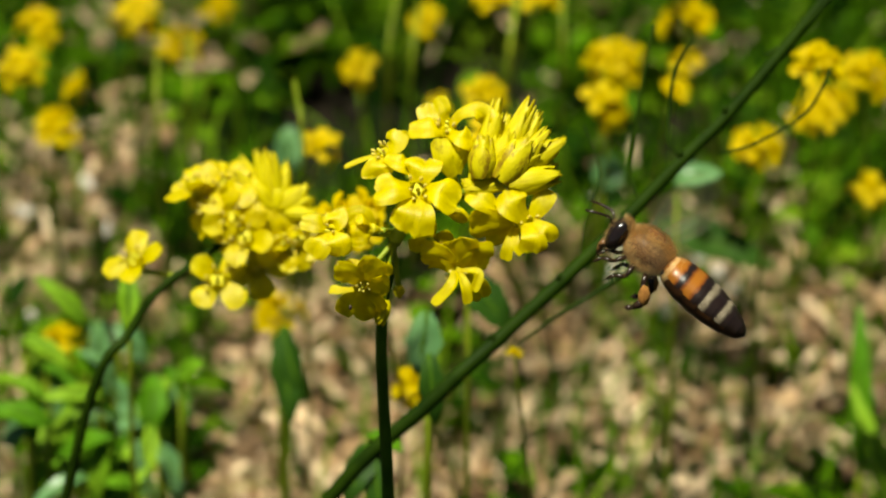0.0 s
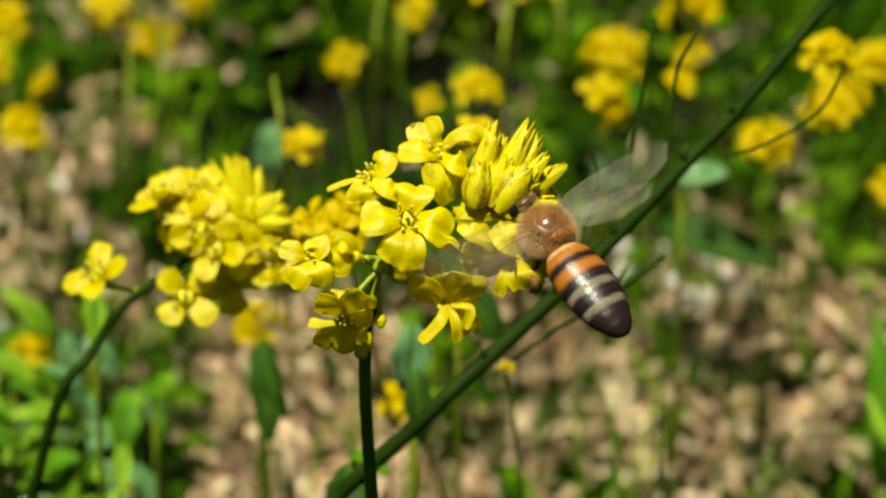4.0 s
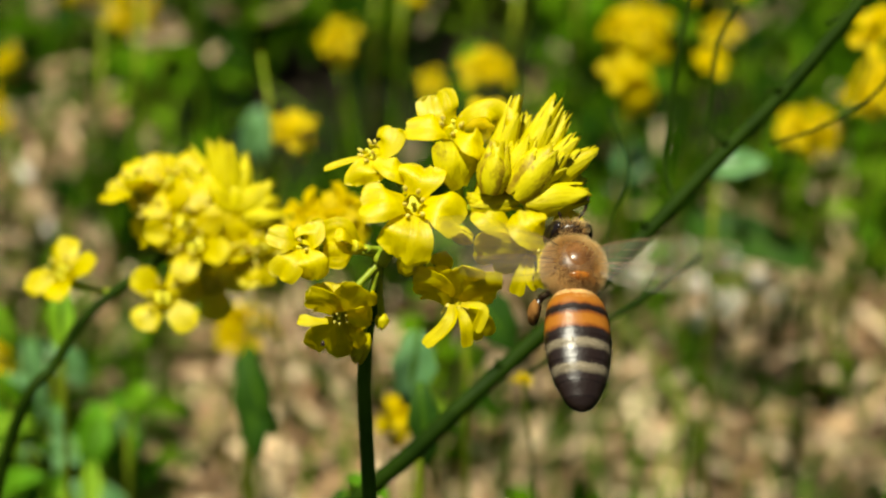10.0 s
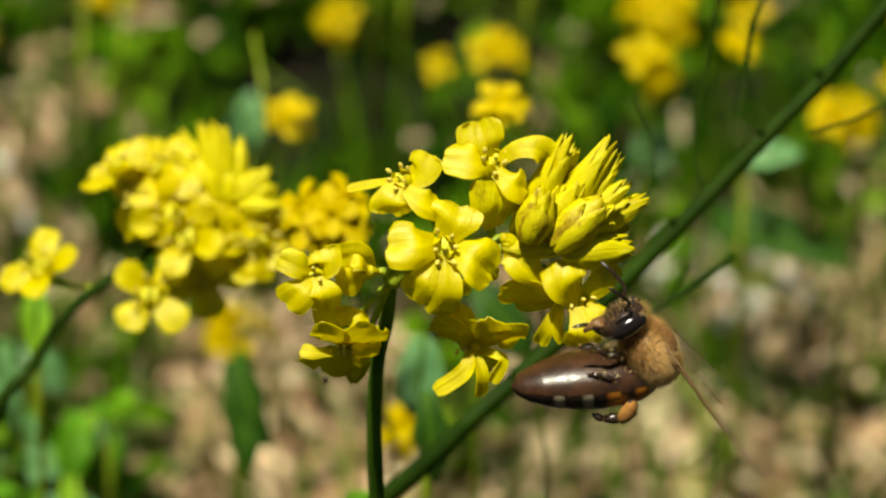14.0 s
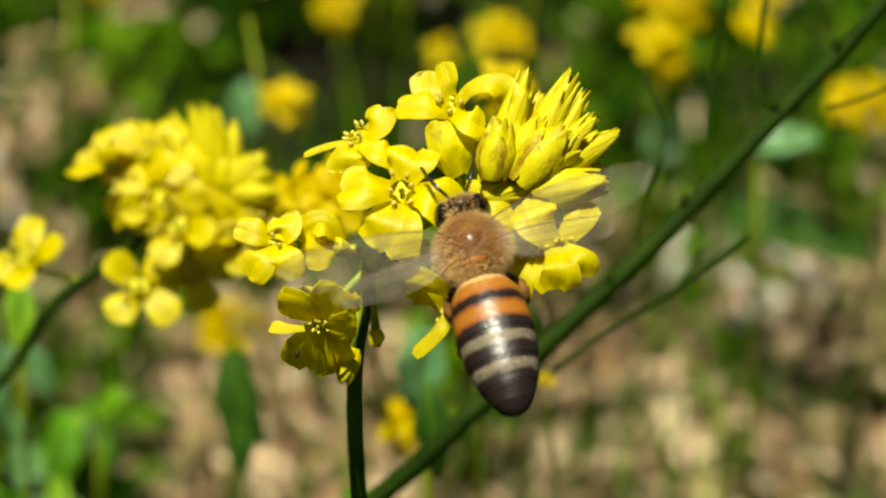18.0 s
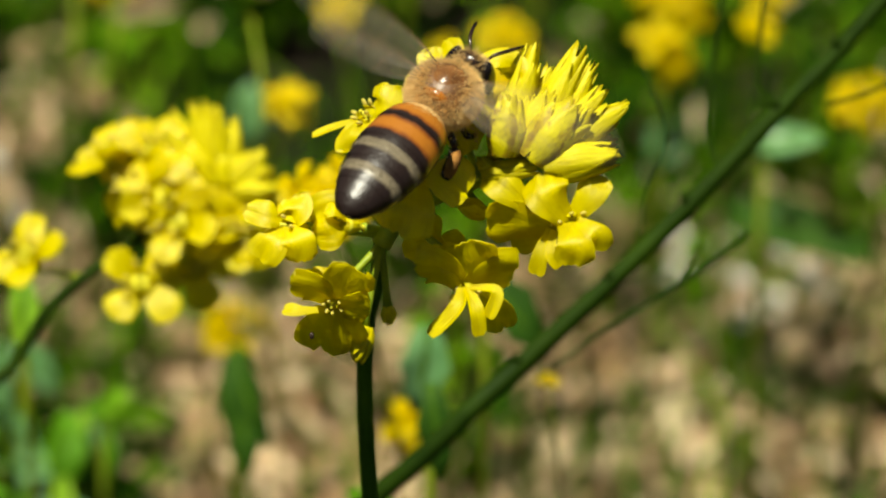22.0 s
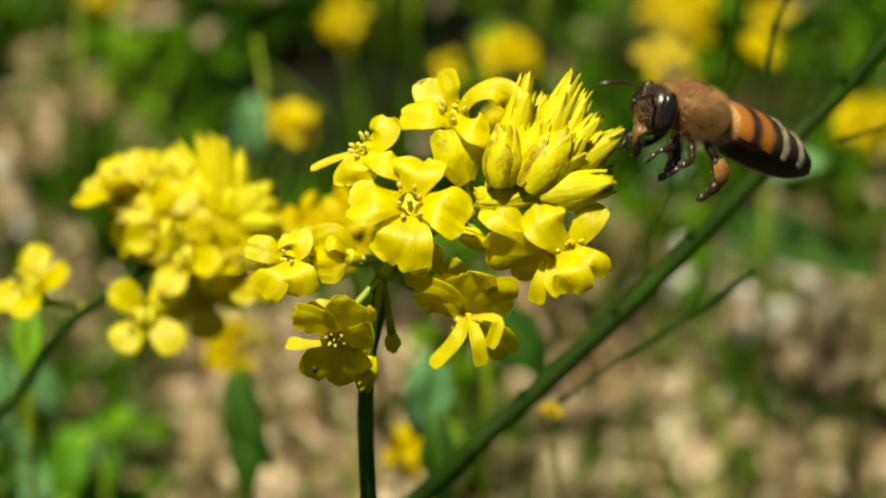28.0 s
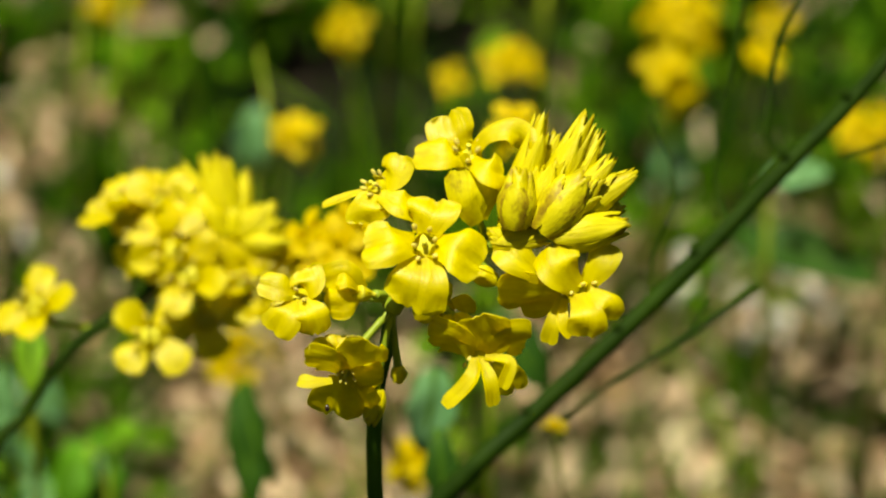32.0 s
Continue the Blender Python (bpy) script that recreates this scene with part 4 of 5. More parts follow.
lobe(f, [(-5.35, 2.18, -0.1), (-5.78, 1.36, 0.5), (-5.59, 0.53, 0.3)], 1.96, (-0.3, 0.4, 0.85), -0.3)
lobe(f, [(-5.06, 2.01, 0.4), (-4.08, 1.58, 0.9), (-3.07, 1.23, 0.5)], 1.45, (0, 0.48, 0.88), -0.1)
lobe(f, [(-5.35, 2.32, -0.5), (-6.49, 1.96, -0.4), (-7.94, 1.38, -0.6)], 0.47, (0, 0.8, 0.5), 0.2)
f = flower(mustard, (-0.68, 3.91, 0.1), (0.02, 0.75, 0.6), 30, '', 0.78, stalk_from=on_rachis(0.6))
lobe(f, [(-0.74, 3.92, -0.2), (-1.4, 4.8, 0.1), (-1.71, 5.96, -0.5)], 2.15, (-0.25, 0.35, 0.9), 0.12)
lobe(f, [(-0.84, 3.77, 0.3), (-1.9, 4.04, 0.8), (-3.36, 4.02, 0.3)], 1.77, (-0.2, 0.6, 0.8), -0.3)
lobe(f, [(-0.54, 3.68, 0.8), (0.32, 3.33, 1.5), (1.16, 2.95, 1.0)], 1.58, (0.2, 0.5, 0.85), -0.3)
lobe(f, [(-0.48, 3.86, 0.1), (0.25, 4.85, 0.6), (1.3, 5.2, 0.8), (2.0, 4.75, 0.6), (2.05, 4.1, 0.3)], 1.3, (-0.2, 0.6, 0.75), 0.1)
lobe(f, [(-0.23, 0.5, 0.5), (-0.9, 1.66, 1.3), (-1.13, 3.22, 1.2)], 1.40, (-0.1, 0.15, 1), -0.45, SEPAL)
lobe(f, [(-0.12, 0.73, 0.4), (0.21, 1.94, 1.1), (0.32, 3.17, 1.0)], 1.34, (0.2, 0.15, 1), -0.45, SEPAL)
f = flower(mustard, (-9.05, -3.07, 0.2), (-0.7, 0.02, 0.72), 0, '', 0.6, stalk_from=on_rachis(0.08))
lobe(f, [(-9.11, -2.97, 0.3), (-9.98, -2.6, 0.8), (-11.1, -2.29, 0.5)], 1.26, (-0.3, 0.45, 0.85), -0.2)
lobe(f, [(-8.91, -2.94, 0.2), (-8.65, -2.32, 0.7), (-8.99, -1.7, 0.3)], 1.70, (0, 0.5, 0.87), -0.2)
lobe(f, [(-9.11, -3.2, 0.5), (-9.75, -3.9, 1.1), (-10.46, -4.8, 0.7)], 1.64, (-0.3, 0.25, 0.9), -0.3)
lobe(f, [(-8.94, -3.14, 0.6), (-8.47, -3.9, 1.2), (-8.31, -4.91, 0.7)], 1.64, (0.1, 0.3, 0.95), -0.3)
f = flower(mustard, (-6.87, -6.92, -0.2), (-0.05, -0.62, 0.78), 40, '', 0.42, stalk_from=on_rachis(0.0))
lobe(f, [(-6.94, -6.89, -0.22), (-7.81, -6.27, 0.7), (-8.87, -6.08, 0.76)], 1.96, (-0.08, -0.78, 0.62), -0.25)
lobe(f, [(-6.77, -6.82, -0.14), (-6.02, -5.96, 0.95), (-5.52, -5.29, 1.44)], 2.46, (0.08, -0.78, 0.62), -0.25)
lobe(f, [(-6.67, -6.99, -0.28), (-5.76, -7.2, -0.3), (-4.98, -7.21, -0.47)], 2.27, (0.16, -0.78, 0.62), -0.25)
lobe(f, [(-6.94, -7.09, -0.28), (-7.28, -8.2, -1.26), (-7.53, -9.2, -2.49)], 2.46, (0.0, -0.78, 0.62), -0.25)
lobe(f, [(-6.74, -7.09, -0.45), (-6.22, -8.06, -1.37), (-5.89, -8.86, -2.38)], 1.58, (0.12, -0.78, 0.62), -0.25)
lobe(f, [(-6.82, -6.6, -0.9), (-6.6, -5.81, -0.9), (-6.38, -5.09, -1.2)], 1.64, (0, 0.5, 0.85), -0.2)
lobe(f, [(-7.12, -6.6, -1.1), (-7.67, -5.81, -1.0), (-7.95, -5.09, -1.2)], 1.52, (-0.1, 0.5, 0.85), -0.2)
lobe(f, [(-7.5, -7.25, 0.3), (-8.51, -7.25, 0.6), (-9.21, -7.2, 0.4)], 0.69, (-0.1, 0.6, 0.8), -0.1)
f = flower(mustard, (-0.28, -6.08, 0.1), (0.08, -0.85, 0.5), 15, '', 0.55, stalk_from=on_rachis(0.2))
lobe(f, [(-0.52, -6.08, 0.05), (-1.62, -5.29, 1.05), (-2.74, -5.02, 0.99)], 2.46, (-0.16, -0.78, 0.62), -0.3)
lobe(f, [(-0.52, -6.08, 0.4), (-0.79, -5.02, 1.0), (-1.51, -3.93, 0.4)], 1.39, (0.3, 0.3, 0.9), -0.2)
lobe(f, [(-0.18, -6.02, 0.12), (0.16, -5.01, 1.32), (-0.02, -3.9, 2.28)], 2.21, (0.0, -0.78, 0.62), -0.25)
lobe(f, [(-0.02, -6.02, 0.12), (1.1, -5.29, 1.0), (2.22, -5.3, 0.72)], 2.15, (0.16, -0.78, 0.62), -0.25)
lobe(f, [(-0.42, -6.11, 0.8), (-0.62, -7.13, 1.4), (-1.96, -8.49, 1.2)], 0.90, (-0.4, 0.35, 0.85), 0.35)
lobe(f, [(-0.09, -6.16, 0.8), (0.32, -7.24, 1.4), (0.49, -8.49, 1.1)], 0.71, (0.3, 0.3, 0.9), 0.5)
lobe(f, [(0.08, -6.11, 0.8), (1.32, -6.29, 1.3), (0.94, -7.63, 1.2)], 0.57, (0.2, 0.5, 0.85), 0.5)
lobe(f, [(0.19, -6.25, -0.2), (1.12, -7.1, -1.17), (1.58, -8.01, -2.3)], 1.45, (0.16, -0.78, 0.62), -0.2)
f = flower(mustard, (-6.38, -2.96, -0.9), (-0.9, 0.1, 0.4), 0, '', 0.5, stalk_from=on_rachis(0.1))
lobe(f, [(-6.08, -2.86, -1.0), (-6.82, -2.12, -0.4), (-8.06, -2.68, -0.7)], 1.58, (-0.1, -0.1, 1), -0.3)
lobe(f, [(-6.08, -2.92, -0.9), (-6.88, -3.46, -0.2), (-7.83, -3.52, -0.5)], 1.45, (-0.1, -0.3, 0.95), -0.3)
lobe(f, [(-6.11, -2.82, -0.8), (-6.7, -2.23, 0.1), (-7.26, -2.34, -0.0)], 0.82, (0, 0.6, 0.8), -0.3)
f = flower(mustard, (4.89, -2.9, 0.9), (0.38, -0.3, 0.87), 50, '', 0.62, stalk_from=on_rachis(0.62))
lobe(f, [(4.72, -2.77, 1.2), (3.81, -1.57, 2.1), (3.49, -0.45, 1.4)], 2.15, (-0.1, 0.45, 0.9), -0.3)
lobe(f, [(4.93, -2.77, 0.8), (5.83, -1.56, 1.2), (6.34, -0.45, 0.7)], 1.45, (0.25, 0.35, 0.9), -0.2)
lobe(f, [(4.75, -2.93, 1.5), (5.14, -3.98, 2.5), (5.1, -5.07, 1.9)], 1.77, (0.05, 0.3, 0.95), -0.35)
lobe(f, [(5.19, -2.87, 1.2), (6.16, -3.4, 1.7), (6.28, -4.35, 1.2)], 1.45, (0.3, 0.3, 0.9), -0.3)
f = flower(mustard, (4.18, -3.01, 0.2), (0.1, -0.75, 0.65), 0, '', 0.5, stalk_from=on_rachis(0.66))
lobe(f, [(4.28, -3.01, 0.42), (2.61, -2.96, 0.59), (0.72, -2.9, 0.27)], 2.34, (-0.08, -0.78, 0.62), -0.25)
lobe(f, [(4.18, -3.11, 0.25), (2.93, -3.63, -0.23), (1.82, -3.85, -0.76)], 1.77, (-0.08, -0.78, 0.62), -0.2)
lobe(f, [(3.92, -3.18, 0.5), (3.44, -4.4, 0.9), (3.2, -5.46, 0.6)], 0.76, (0, 0.1, 1), 0.3)
lobe(f, [(4.01, -3.26, 0.6), (3.94, -4.4, 1.1), (4.39, -5.07, 0.9)], 0.63, (0.2, 0.4, 0.9), 0.3)
lobe(f, [(3.25, -2.38, 0.7), (1.77, -1.18, 1.3), (0.83, -0.39, 0.8)], 1.64, (-0.15, 0.45, 0.88), -0.2)
for b, t, k in [((1.53, 0.84, 0.2), (2.98, 5.69, 0.3), 1.28),
             ((1.6, 0.38, 1.4), (1.87, 3.15, 1.9), 1.68),
             ((2.92, 1.01, 0.3), (5.18, 5.53, 0.1), 1.45),
             ((2.99, 0.16, 1.3), (4.93, 2.94, 1.7), 1.96),
             ((3.76, 0.9, 0.2), (5.86, 4.81, 0.0), 0.95),
             ((4.12, 1.12, 0.5), (6.35, 3.63, 0.4), 1.06),
             ((4.06, 0.5, 0.6), (7.36, 2.85, 0.3), 1.34),
             ((3.55, -0.17, 1.2), (7.01, 0.39, 0.9), 1.68),
             ((3.66, 0.72, 1.2), (5.88, 2.55, 1.4), 1.17),
             ((2.24, 1.46, -0.7), (3.64, 4.82, -0.8), 1.12),
             ((2.5, 0.89, 0.9), (3.75, 3.53, 1.0), 1.28),
             ((2.08, 0.39, 0.4), (2.67, 3.26, 0.7), 1.23),
             ((4.32, 0.06, 0.2), (6.87, 1.18, -0.2), 1.12),
             ((1.11, 0.28, -0.0), (2.09, 3.7, -0.5), 1.01)]:
    bud(mustard, b, t, k, 4, stalk_from=on_rachis(0.85), coats=BRUISEDSEPALS if k > 1.65 and b[1] > 0 else None)
flower(mustard, (-1.9, -3.9, -2.2), (-0.1, -0.5, 0.7), 15, "oooo", 0.5, stalk_from=on_rachis(0.25))
bud(mustard, (0.62, -2.4, -1.0), (-0.67, -1.84, -0.6), 0.9, 3, stalk_from=on_rachis(0.55))
bud(mustard, (1.11, -0.36, 0.4), (0.32, 0.19, 0.8), 0.8, 3, stalk_from=on_rachis(0.7))
bud(mustard, (0.5, -0.5, 0.6), (3.4, -0.05, 0.9), 1.0, 3, stalk_from=on_rachis(0.6))
bud(mustard, (0.9, 0.0, 0.2), (3.2, 0.6, 0.5), 0.9, 3, stalk_from=on_rachis(0.7))
for b, t, k, s in [((-4.3, -6.9, -4.4), (-4.2, -7.7, -4.2), 0.7, 0.0), ((-5.4, -7.9, -2.9), (-5.7, -9.6, -2.8), 1.1, 0.0)]:
    bud(mustard, b, t, k, 3, stalk_from=on_rachis(s))
dot = part("beetle_speck", mesh_of("beetle_speck", *ball((-7.75, -8.53, 1.0), (0.13, 0.2, 0.12), 6, 8), CHITIN_DARK), mustard, label="tiny black beetle on a petal")
stalk_line = through_points([(0, 0, 0), (-0.6, 0.2, 30), (0.6, -0.2, 75), (0.1, -0.6, 98), (0.8, -0.9, 105), (1.0, -1.0, 107.9)], 7)
stalk = part("stem", mesh_of("stem", *tube(stalk_line, [0.54 - 0.22 * i / len(stalk_line) for i in range(len(stalk_line))], 10), STALK), mustard)


# ---- the bee (x forwards, z dorsal, origin in the thorax) ----
def fuzz(c, r, n, long, seed, keep=None, lean=(-0.5, 0, 0)):
    q = random.Random(seed)
    vs, fs = [], []
    while len(fs) < n:
        d = Vector((q.gauss(0, 1), q.gauss(0, 1), q.gauss(0, 1))).normalized()
        if keep and not keep(d):
            continue
        p = Vector((c[0] + r[0] * d.x, c[1] + r[1] * d.y, c[2] + r[2] * d.z))
        g = (Vector((d.x / r[0], d.y / r[1], d.z / r[2])).normalized() + Vector(lean) * 0.5 + Vector((q.uniform(-1, 1), q.uniform(-1, 1), q.uniform(-1, 1))) * 0.35).normalized()
        s = g.orthogonal().normalized() * 0.017
        k = len(vs)
        l = long * q.uniform(0.6, 1.2)
        vs += [tuple(p - s), tuple(p + s), tuple(p + g * l)]
        fs.append((k, k + 1, k + 2))
    return vs, fs


def ring(profile, s0, s1, grow=0.0, n=5, sides=28, arc=None, flare=0.0, middle=math.pi / 2):
    """A slice of the abdomen between two shares of its length."""
    vs, fs = [], []
    for i in range(n + 1):
        s = s0 + (s1 - s0) * i / n
        r = profile(s) * 0.9 + grow + flare * (i / n) ** 2
        for k in range(sides):
            a = middle + (2 * math.pi * k / sides if arc is None else arc * (2 * k / (sides - 1) - 1))
            vs.append((-7.7 * s, r * math.cos(a) * 1.04, r * math.sin(a) * 0.76 - 0.25 * s))
    for i in range(n):
        for k in range(sides if arc is None else sides - 1):
            a, b = i * sides + k, i * sides + (k + 1) % sides
            fs.append((a, a + sides, b + sides, b))
    return vs, fs


def belly(s):
    pts = [(0, 0.6), (0.04, 1.2), (0.12, 1.72), (0.25, 1.98), (0.42, 2.06), (0.56, 1.97), (0.70, 1.76), (0.82, 1.42), (0.92, 0.98), (0.97, 0.62), (1.0, 0.12)]
    for (a, x), (b, y) in zip(pts, pts[1:]):
        if s <= b:
            k = (s - a) / (b - a)
            return x + (y - x) * k
    return pts[-1][1]


def leg_shape(joints, radii):
    return join(*[tube([a, Vector(a).lerp(Vector(b), 0.5), b], [ra * 0.75, ra, rb * 0.8], 7) for a, b, ra, rb in zip(joints, joints[1:], radii, radii[1:])])


def wing_outline(long, wide, back):
    rows = []
    for i in range(13):
        s = i / 12
        w = wide * (math.sin(math.pi * min(1, 0.06 + 0.80 * s ** 0.8)) ** 0.8)
        if s > 0.85:
            w *= math.sqrt(max(0.05, 1 - ((s - 0.85) / 0.155) ** 2))
        x = -back * s * long
        lead = 0.28 * w
        rows.append([(x + lead - w * t, long * s, 0.06 * math.sin(7 * s + 3 * t)) for t in (0, 0.25, 0.5, 0.75, 1)])
    return rows


def bee():
    b = new("honey_bee")
    tagged(b, "honey bee with amber and black striped abdomen and pollen loads", "bee")
    th = part("thorax", mesh_of("thorax", *ball((0, 0, 0.0), (1.72, 1.66, 1.36), 14, 20, 0.05), CHITIN_BROWN), b)
    q = random.Random(4)

    def furred(d):
        away = math.hypot((d.x - 0.06) / 0.62, d.y / 0.54) if d.z > 0 else 2.0
        return q.random() < 0.12 + 0.88 * min(1.0, max(0.0, (away - 0.8) / 0.5))

    part("hair", mesh_of("hair", *fuzz((0, 0, 0), (1.74, 1.68, 1.38), 13000, 0.42, 1, furred, (-0.9, 0, 0.1)), HAIR_GOLD), th, label="dense golden-brown hair")
    part("scutum", mesh_of("scutum", *ball((0.08, 0, 0.38), (1.28, 1.14, 1.09), 12, 20, 0.03), SCUTUM), th, label="shiny bare brown back plate")
    part("scutellum", mesh_of("scutellum", *ball((-1.02, 0, 0.78), (0.34, 0.72, 0.36), 8, 14, 0.03), CHITIN_ORANGE), th, label="amber crescent behind the back plate")
    head = part("head", mesh_of("head", *ball((2.4, 0, -0.45), (0.78, 1.2, 1.3), 12, 18, 0.05), CHITIN_DARK), b)
    part("hair", mesh_of("hair", *fuzz((2.4, 0, -0.4), (0.78, 1.15, 1.28), 260, 0.26, 2, lambda d: d.x > 0.3 and abs(d.y) < 0.6 and d.z < 0.6), HAIR_GOLD), head)
    part("hair", mesh_of("hair", *fuzz((2.35, 0, -0.35), (0.75, 1.1, 1.25), 500, 0.40, 8, lambda d: d.z > 0.35 and abs(d.y) < 0.7 and d.x < 0.5), HAIR_GOLD), head, label="brown hair on the crown")
    for s in (1, -1):
        part("eye", mesh_of("eye", *moved(ball((0, 0, 0), (0.52, 0.36, 1.0), 12, 14), Matrix.Translation((2.45, 1.02 * s, -0.2)) @ Matrix.Rotation(0.22 * s, 4, "X")), EYESHELL), head, label="glossy black compound eye")
        line = [(3.0, 0.3 * s, -0.2), (3.45, 0.65 * s, 0.3), (3.7, 0.85 * s, 0.4), (4.5, 1.15 * s, 0.2), (5.3, 1.35 * s, -0.1)]
        part("antenna", mesh_of("antenna", *tube(line, [0.09, 0.08, 0.10, 0.10, 0.08], 7), CHITIN_DARK), head)
    part("mouthparts", mesh_of("mouthparts", *join(tube([(2.7, 0, -1.4), (2.9, 0, -1.9), (2.8, 0, -2.5)], [0.4, 0.25, 0.1], 8), tube([(2.8, 0.35, -1.4), (3.0, 0.2, -1.9)], [0.18, 0.1], 6), tube([(2.8, -0.35, -1.4), (3.0, -0.2, -1.9)], [0.18, 0.1], 6)), CHITIN_BROWN), head)
    ab = part("abdomen", mesh_of("abdomen", *ring(belly, 0.0, 1.0, -0.03, 24), BELLY), b, Matrix.Translation(WAIST))
    for s0, s1 in [(0.03, 0.235), (0.215, 0.445), (0.425, 0.635), (0.615, 0.80), (0.78, 0.91), (0.89, 1.0)]:
        part("tergite", mesh_of("tergite", *ring(belly, s0, s1, 0.0, 8, 36, 1.72, 0.05 if s1 < 0.95 else 0.0), TERGITE), ab)
    for s0, s1 in [(0.10, 0.30), (0.28, 0.48), (0.46, 0.65), (0.63, 0.80), (0.78, 0.96)]:
        part("sternite", mesh_of("sternite", *ring(belly, s0, s1, -0.02, 6, 28, 1.5, 0.06, -math.pi / 2), BELLY), ab)
    for s, n in [(0.50, 520), (0.69, 420), (0.07, 1200)]:
        q = random.Random(int(s * 100))
        vs, fs = [], []
        for i in range(n):
            a = q.uniform(0, 2 * math.pi) if s < 0.2 else math.pi / 2 + q.uniform(-1.7, 1.7)
            x = s + q.uniform(-0.022, 0.022)
            r = belly(x) * 0.9 + 0.02
            p = Vector((-7.7 * x, r * math.cos(a) * 1.04, r * math.sin(a) * 0.76 - 0.25 * x))
            g = Vector((-0.9, math.cos(a) * 0.4, math.sin(a) * 0.4)).normalized()
            sd = g.cross(Vector((0, math.cos(a), math.sin(a)))).normalized() * 0.013
            k = len(vs)
            l = q.uniform(0.12, 0.28) if s > 0.2 else q.uniform(0.35, 0.6)
            vs += [tuple(p - sd), tuple(p + sd), tuple(p + g * l)]
            fs.append((k, k + 1, k + 2))
        part("hair", mesh_of("hair", vs, fs, HAIR_PALE if s > 0.2 else HAIR_GOLD), ab, label="pale hair fringe")
    for s in (1, -1):
        specs = [("front_leg", [(1.0, 0.8 * s, -1.2), (1.5, 1.15 * s, -1.9), (2.3, 1.2 * s, -2.2), (2.7, 1.0 * s, -3.0)], (0.19, 0.17, 0.12, 0.06)),
                 ("middle_leg", [(0.2, 0.9 * s, -1.3), (0.2, 1.5 * s, -2.2), (0.9, 1.6 * s, -2.6), (1.2, 1.3 * s, -3.3)], (0.20, 0.18, 0.14, 0.07)),
                 ("hind_leg", [(-0.8, 0.9 * s, -1.2), (-1.1, 1.6 * s, -1.8), (-1.9, 1.7 * s, -2.8), (-1.5, 1.6 * s, -3.7), (-1.0, 1.5 * s, -4.1)], (0.22, 0.27, 0.32, 0.22, 0.07))]
        for name, joints, radii in specs:
            l = part(name, mesh_of(name, *leg_shape(joints, radii), CHITIN_DARK), b)
            h = [fuzz(tuple(Vector(p).lerp(Vector(w), 0.5)), (0.24, 0.24, 0.5), 24, 0.26, 5) for p, w in zip(joints[:-1], joints[1:])]
            part("hair", mesh_of("hair", *join(*h), HAIR_GOLD), l)
            if name == "hind_leg":
                part("pollen_load", mesh_of("pollen_load", *moved(ball((0, 0, 0), (0.42, 0.34, 0.74), 10, 12, 0.25, s), Matrix.Translation((-1.65, 1.85 * s, -2.4)) @ Matrix.Rotation(0.55, 4, "Y")), POLLEN), l, label="orange-brown pollen load")
    wings = []
    for name, long, wide, back, root in (("fore_wing", 8.4, 2.8, 0.10, (0.6, 1.1, 0.9)), ("hind_wing", 6.0, 1.8, 0.28, (-0.35, 1.1, 0.8))):
        for s in (1, -1):
            rows = [[(x, y * s, z) for x, y, z in r] for r in wing_outline(long, wide, back)]
            w = part(name, mesh_of(name, *sheet(rows, 0.03), WING), b, Matrix.Translation(Vector((root[0], root[1] * s, root[2])) * MM), label="clear veined membrane")
            net = [tube([r[0] for r in rows], [0.045 - 0.002 * i for i in range(13)], 5)]
            for j in (1, 2, 3):
                net.append(tube([rows[i][j] for i in range(0, 13 - j)], [0.014] * (13 - j), 5))
            for i in (4, 7, 9):
                net.append(tube(rows[i], [0.012] * 5, 5))
            part("vein_net", mesh_of("vein_net", *join(*net), VEIN), w)
            wings.append((w, s, root, name))
    return b, ab, wings


WAIST = Vector((-1.4, 0, -0.15)) * MM
honey_bee, abdomen, WINGS = bee()


# ---- movement ----
CURL = [(0, 4), (0.2, 4), (0.5, 4), (1, 6), (1.5, 4), (2, 4), (2.5, 4), (3, 2), (3.5, 2), (5.5, 2), (6, 2), (6.5, 2), (7, 2), (7.5, 2), (8, 2), (8.5, 2), (9, 2), (9.5, 2), (10, 4), (10.5, 40), (11, 64), (11.5, 60), (12, 62), (12.5, 66), (13, 72), (13.5, 72), (14, 112), (14.5, 58), (16.5, 30), (17, 4), (17.5, 2), (18, 2), (18.5, 0), (19, 0), (19.5, 2), (20, 4), (20.5, 3), (21, 4), (21.5, 4), (22, 4), (22.5, 4), (23, 3), (23.5, 2), (24, 2), (24.5, 4), (25, 5), (25.5, 5), (27.5, 8), (28, 8), (28.5, 6), (29, 5), (32, 5)]


def wing_pose(root, s, lift, sweep, twist=0.0):
    """lift: degrees above level; sweep: degrees turned back towards the tail."""
    m = Matrix.Translation(Vector((root[0], root[1] * s, root[2])) * MM)
    return m @ Matrix.Rotation(radians(s * sweep), 4, "Z") @ Matrix.Rotation(radians(s * lift), 4, "X") @ Matrix.Rotation(radians(twist), 4, "Y")


# moments at which a wing beat pauses: seconds, lift, sweep
HOLDS = [(5.5, 22, 5), (7, 2, -8), (17, 15, -5), (24, 25, 0), (25.5, 50, 35)]


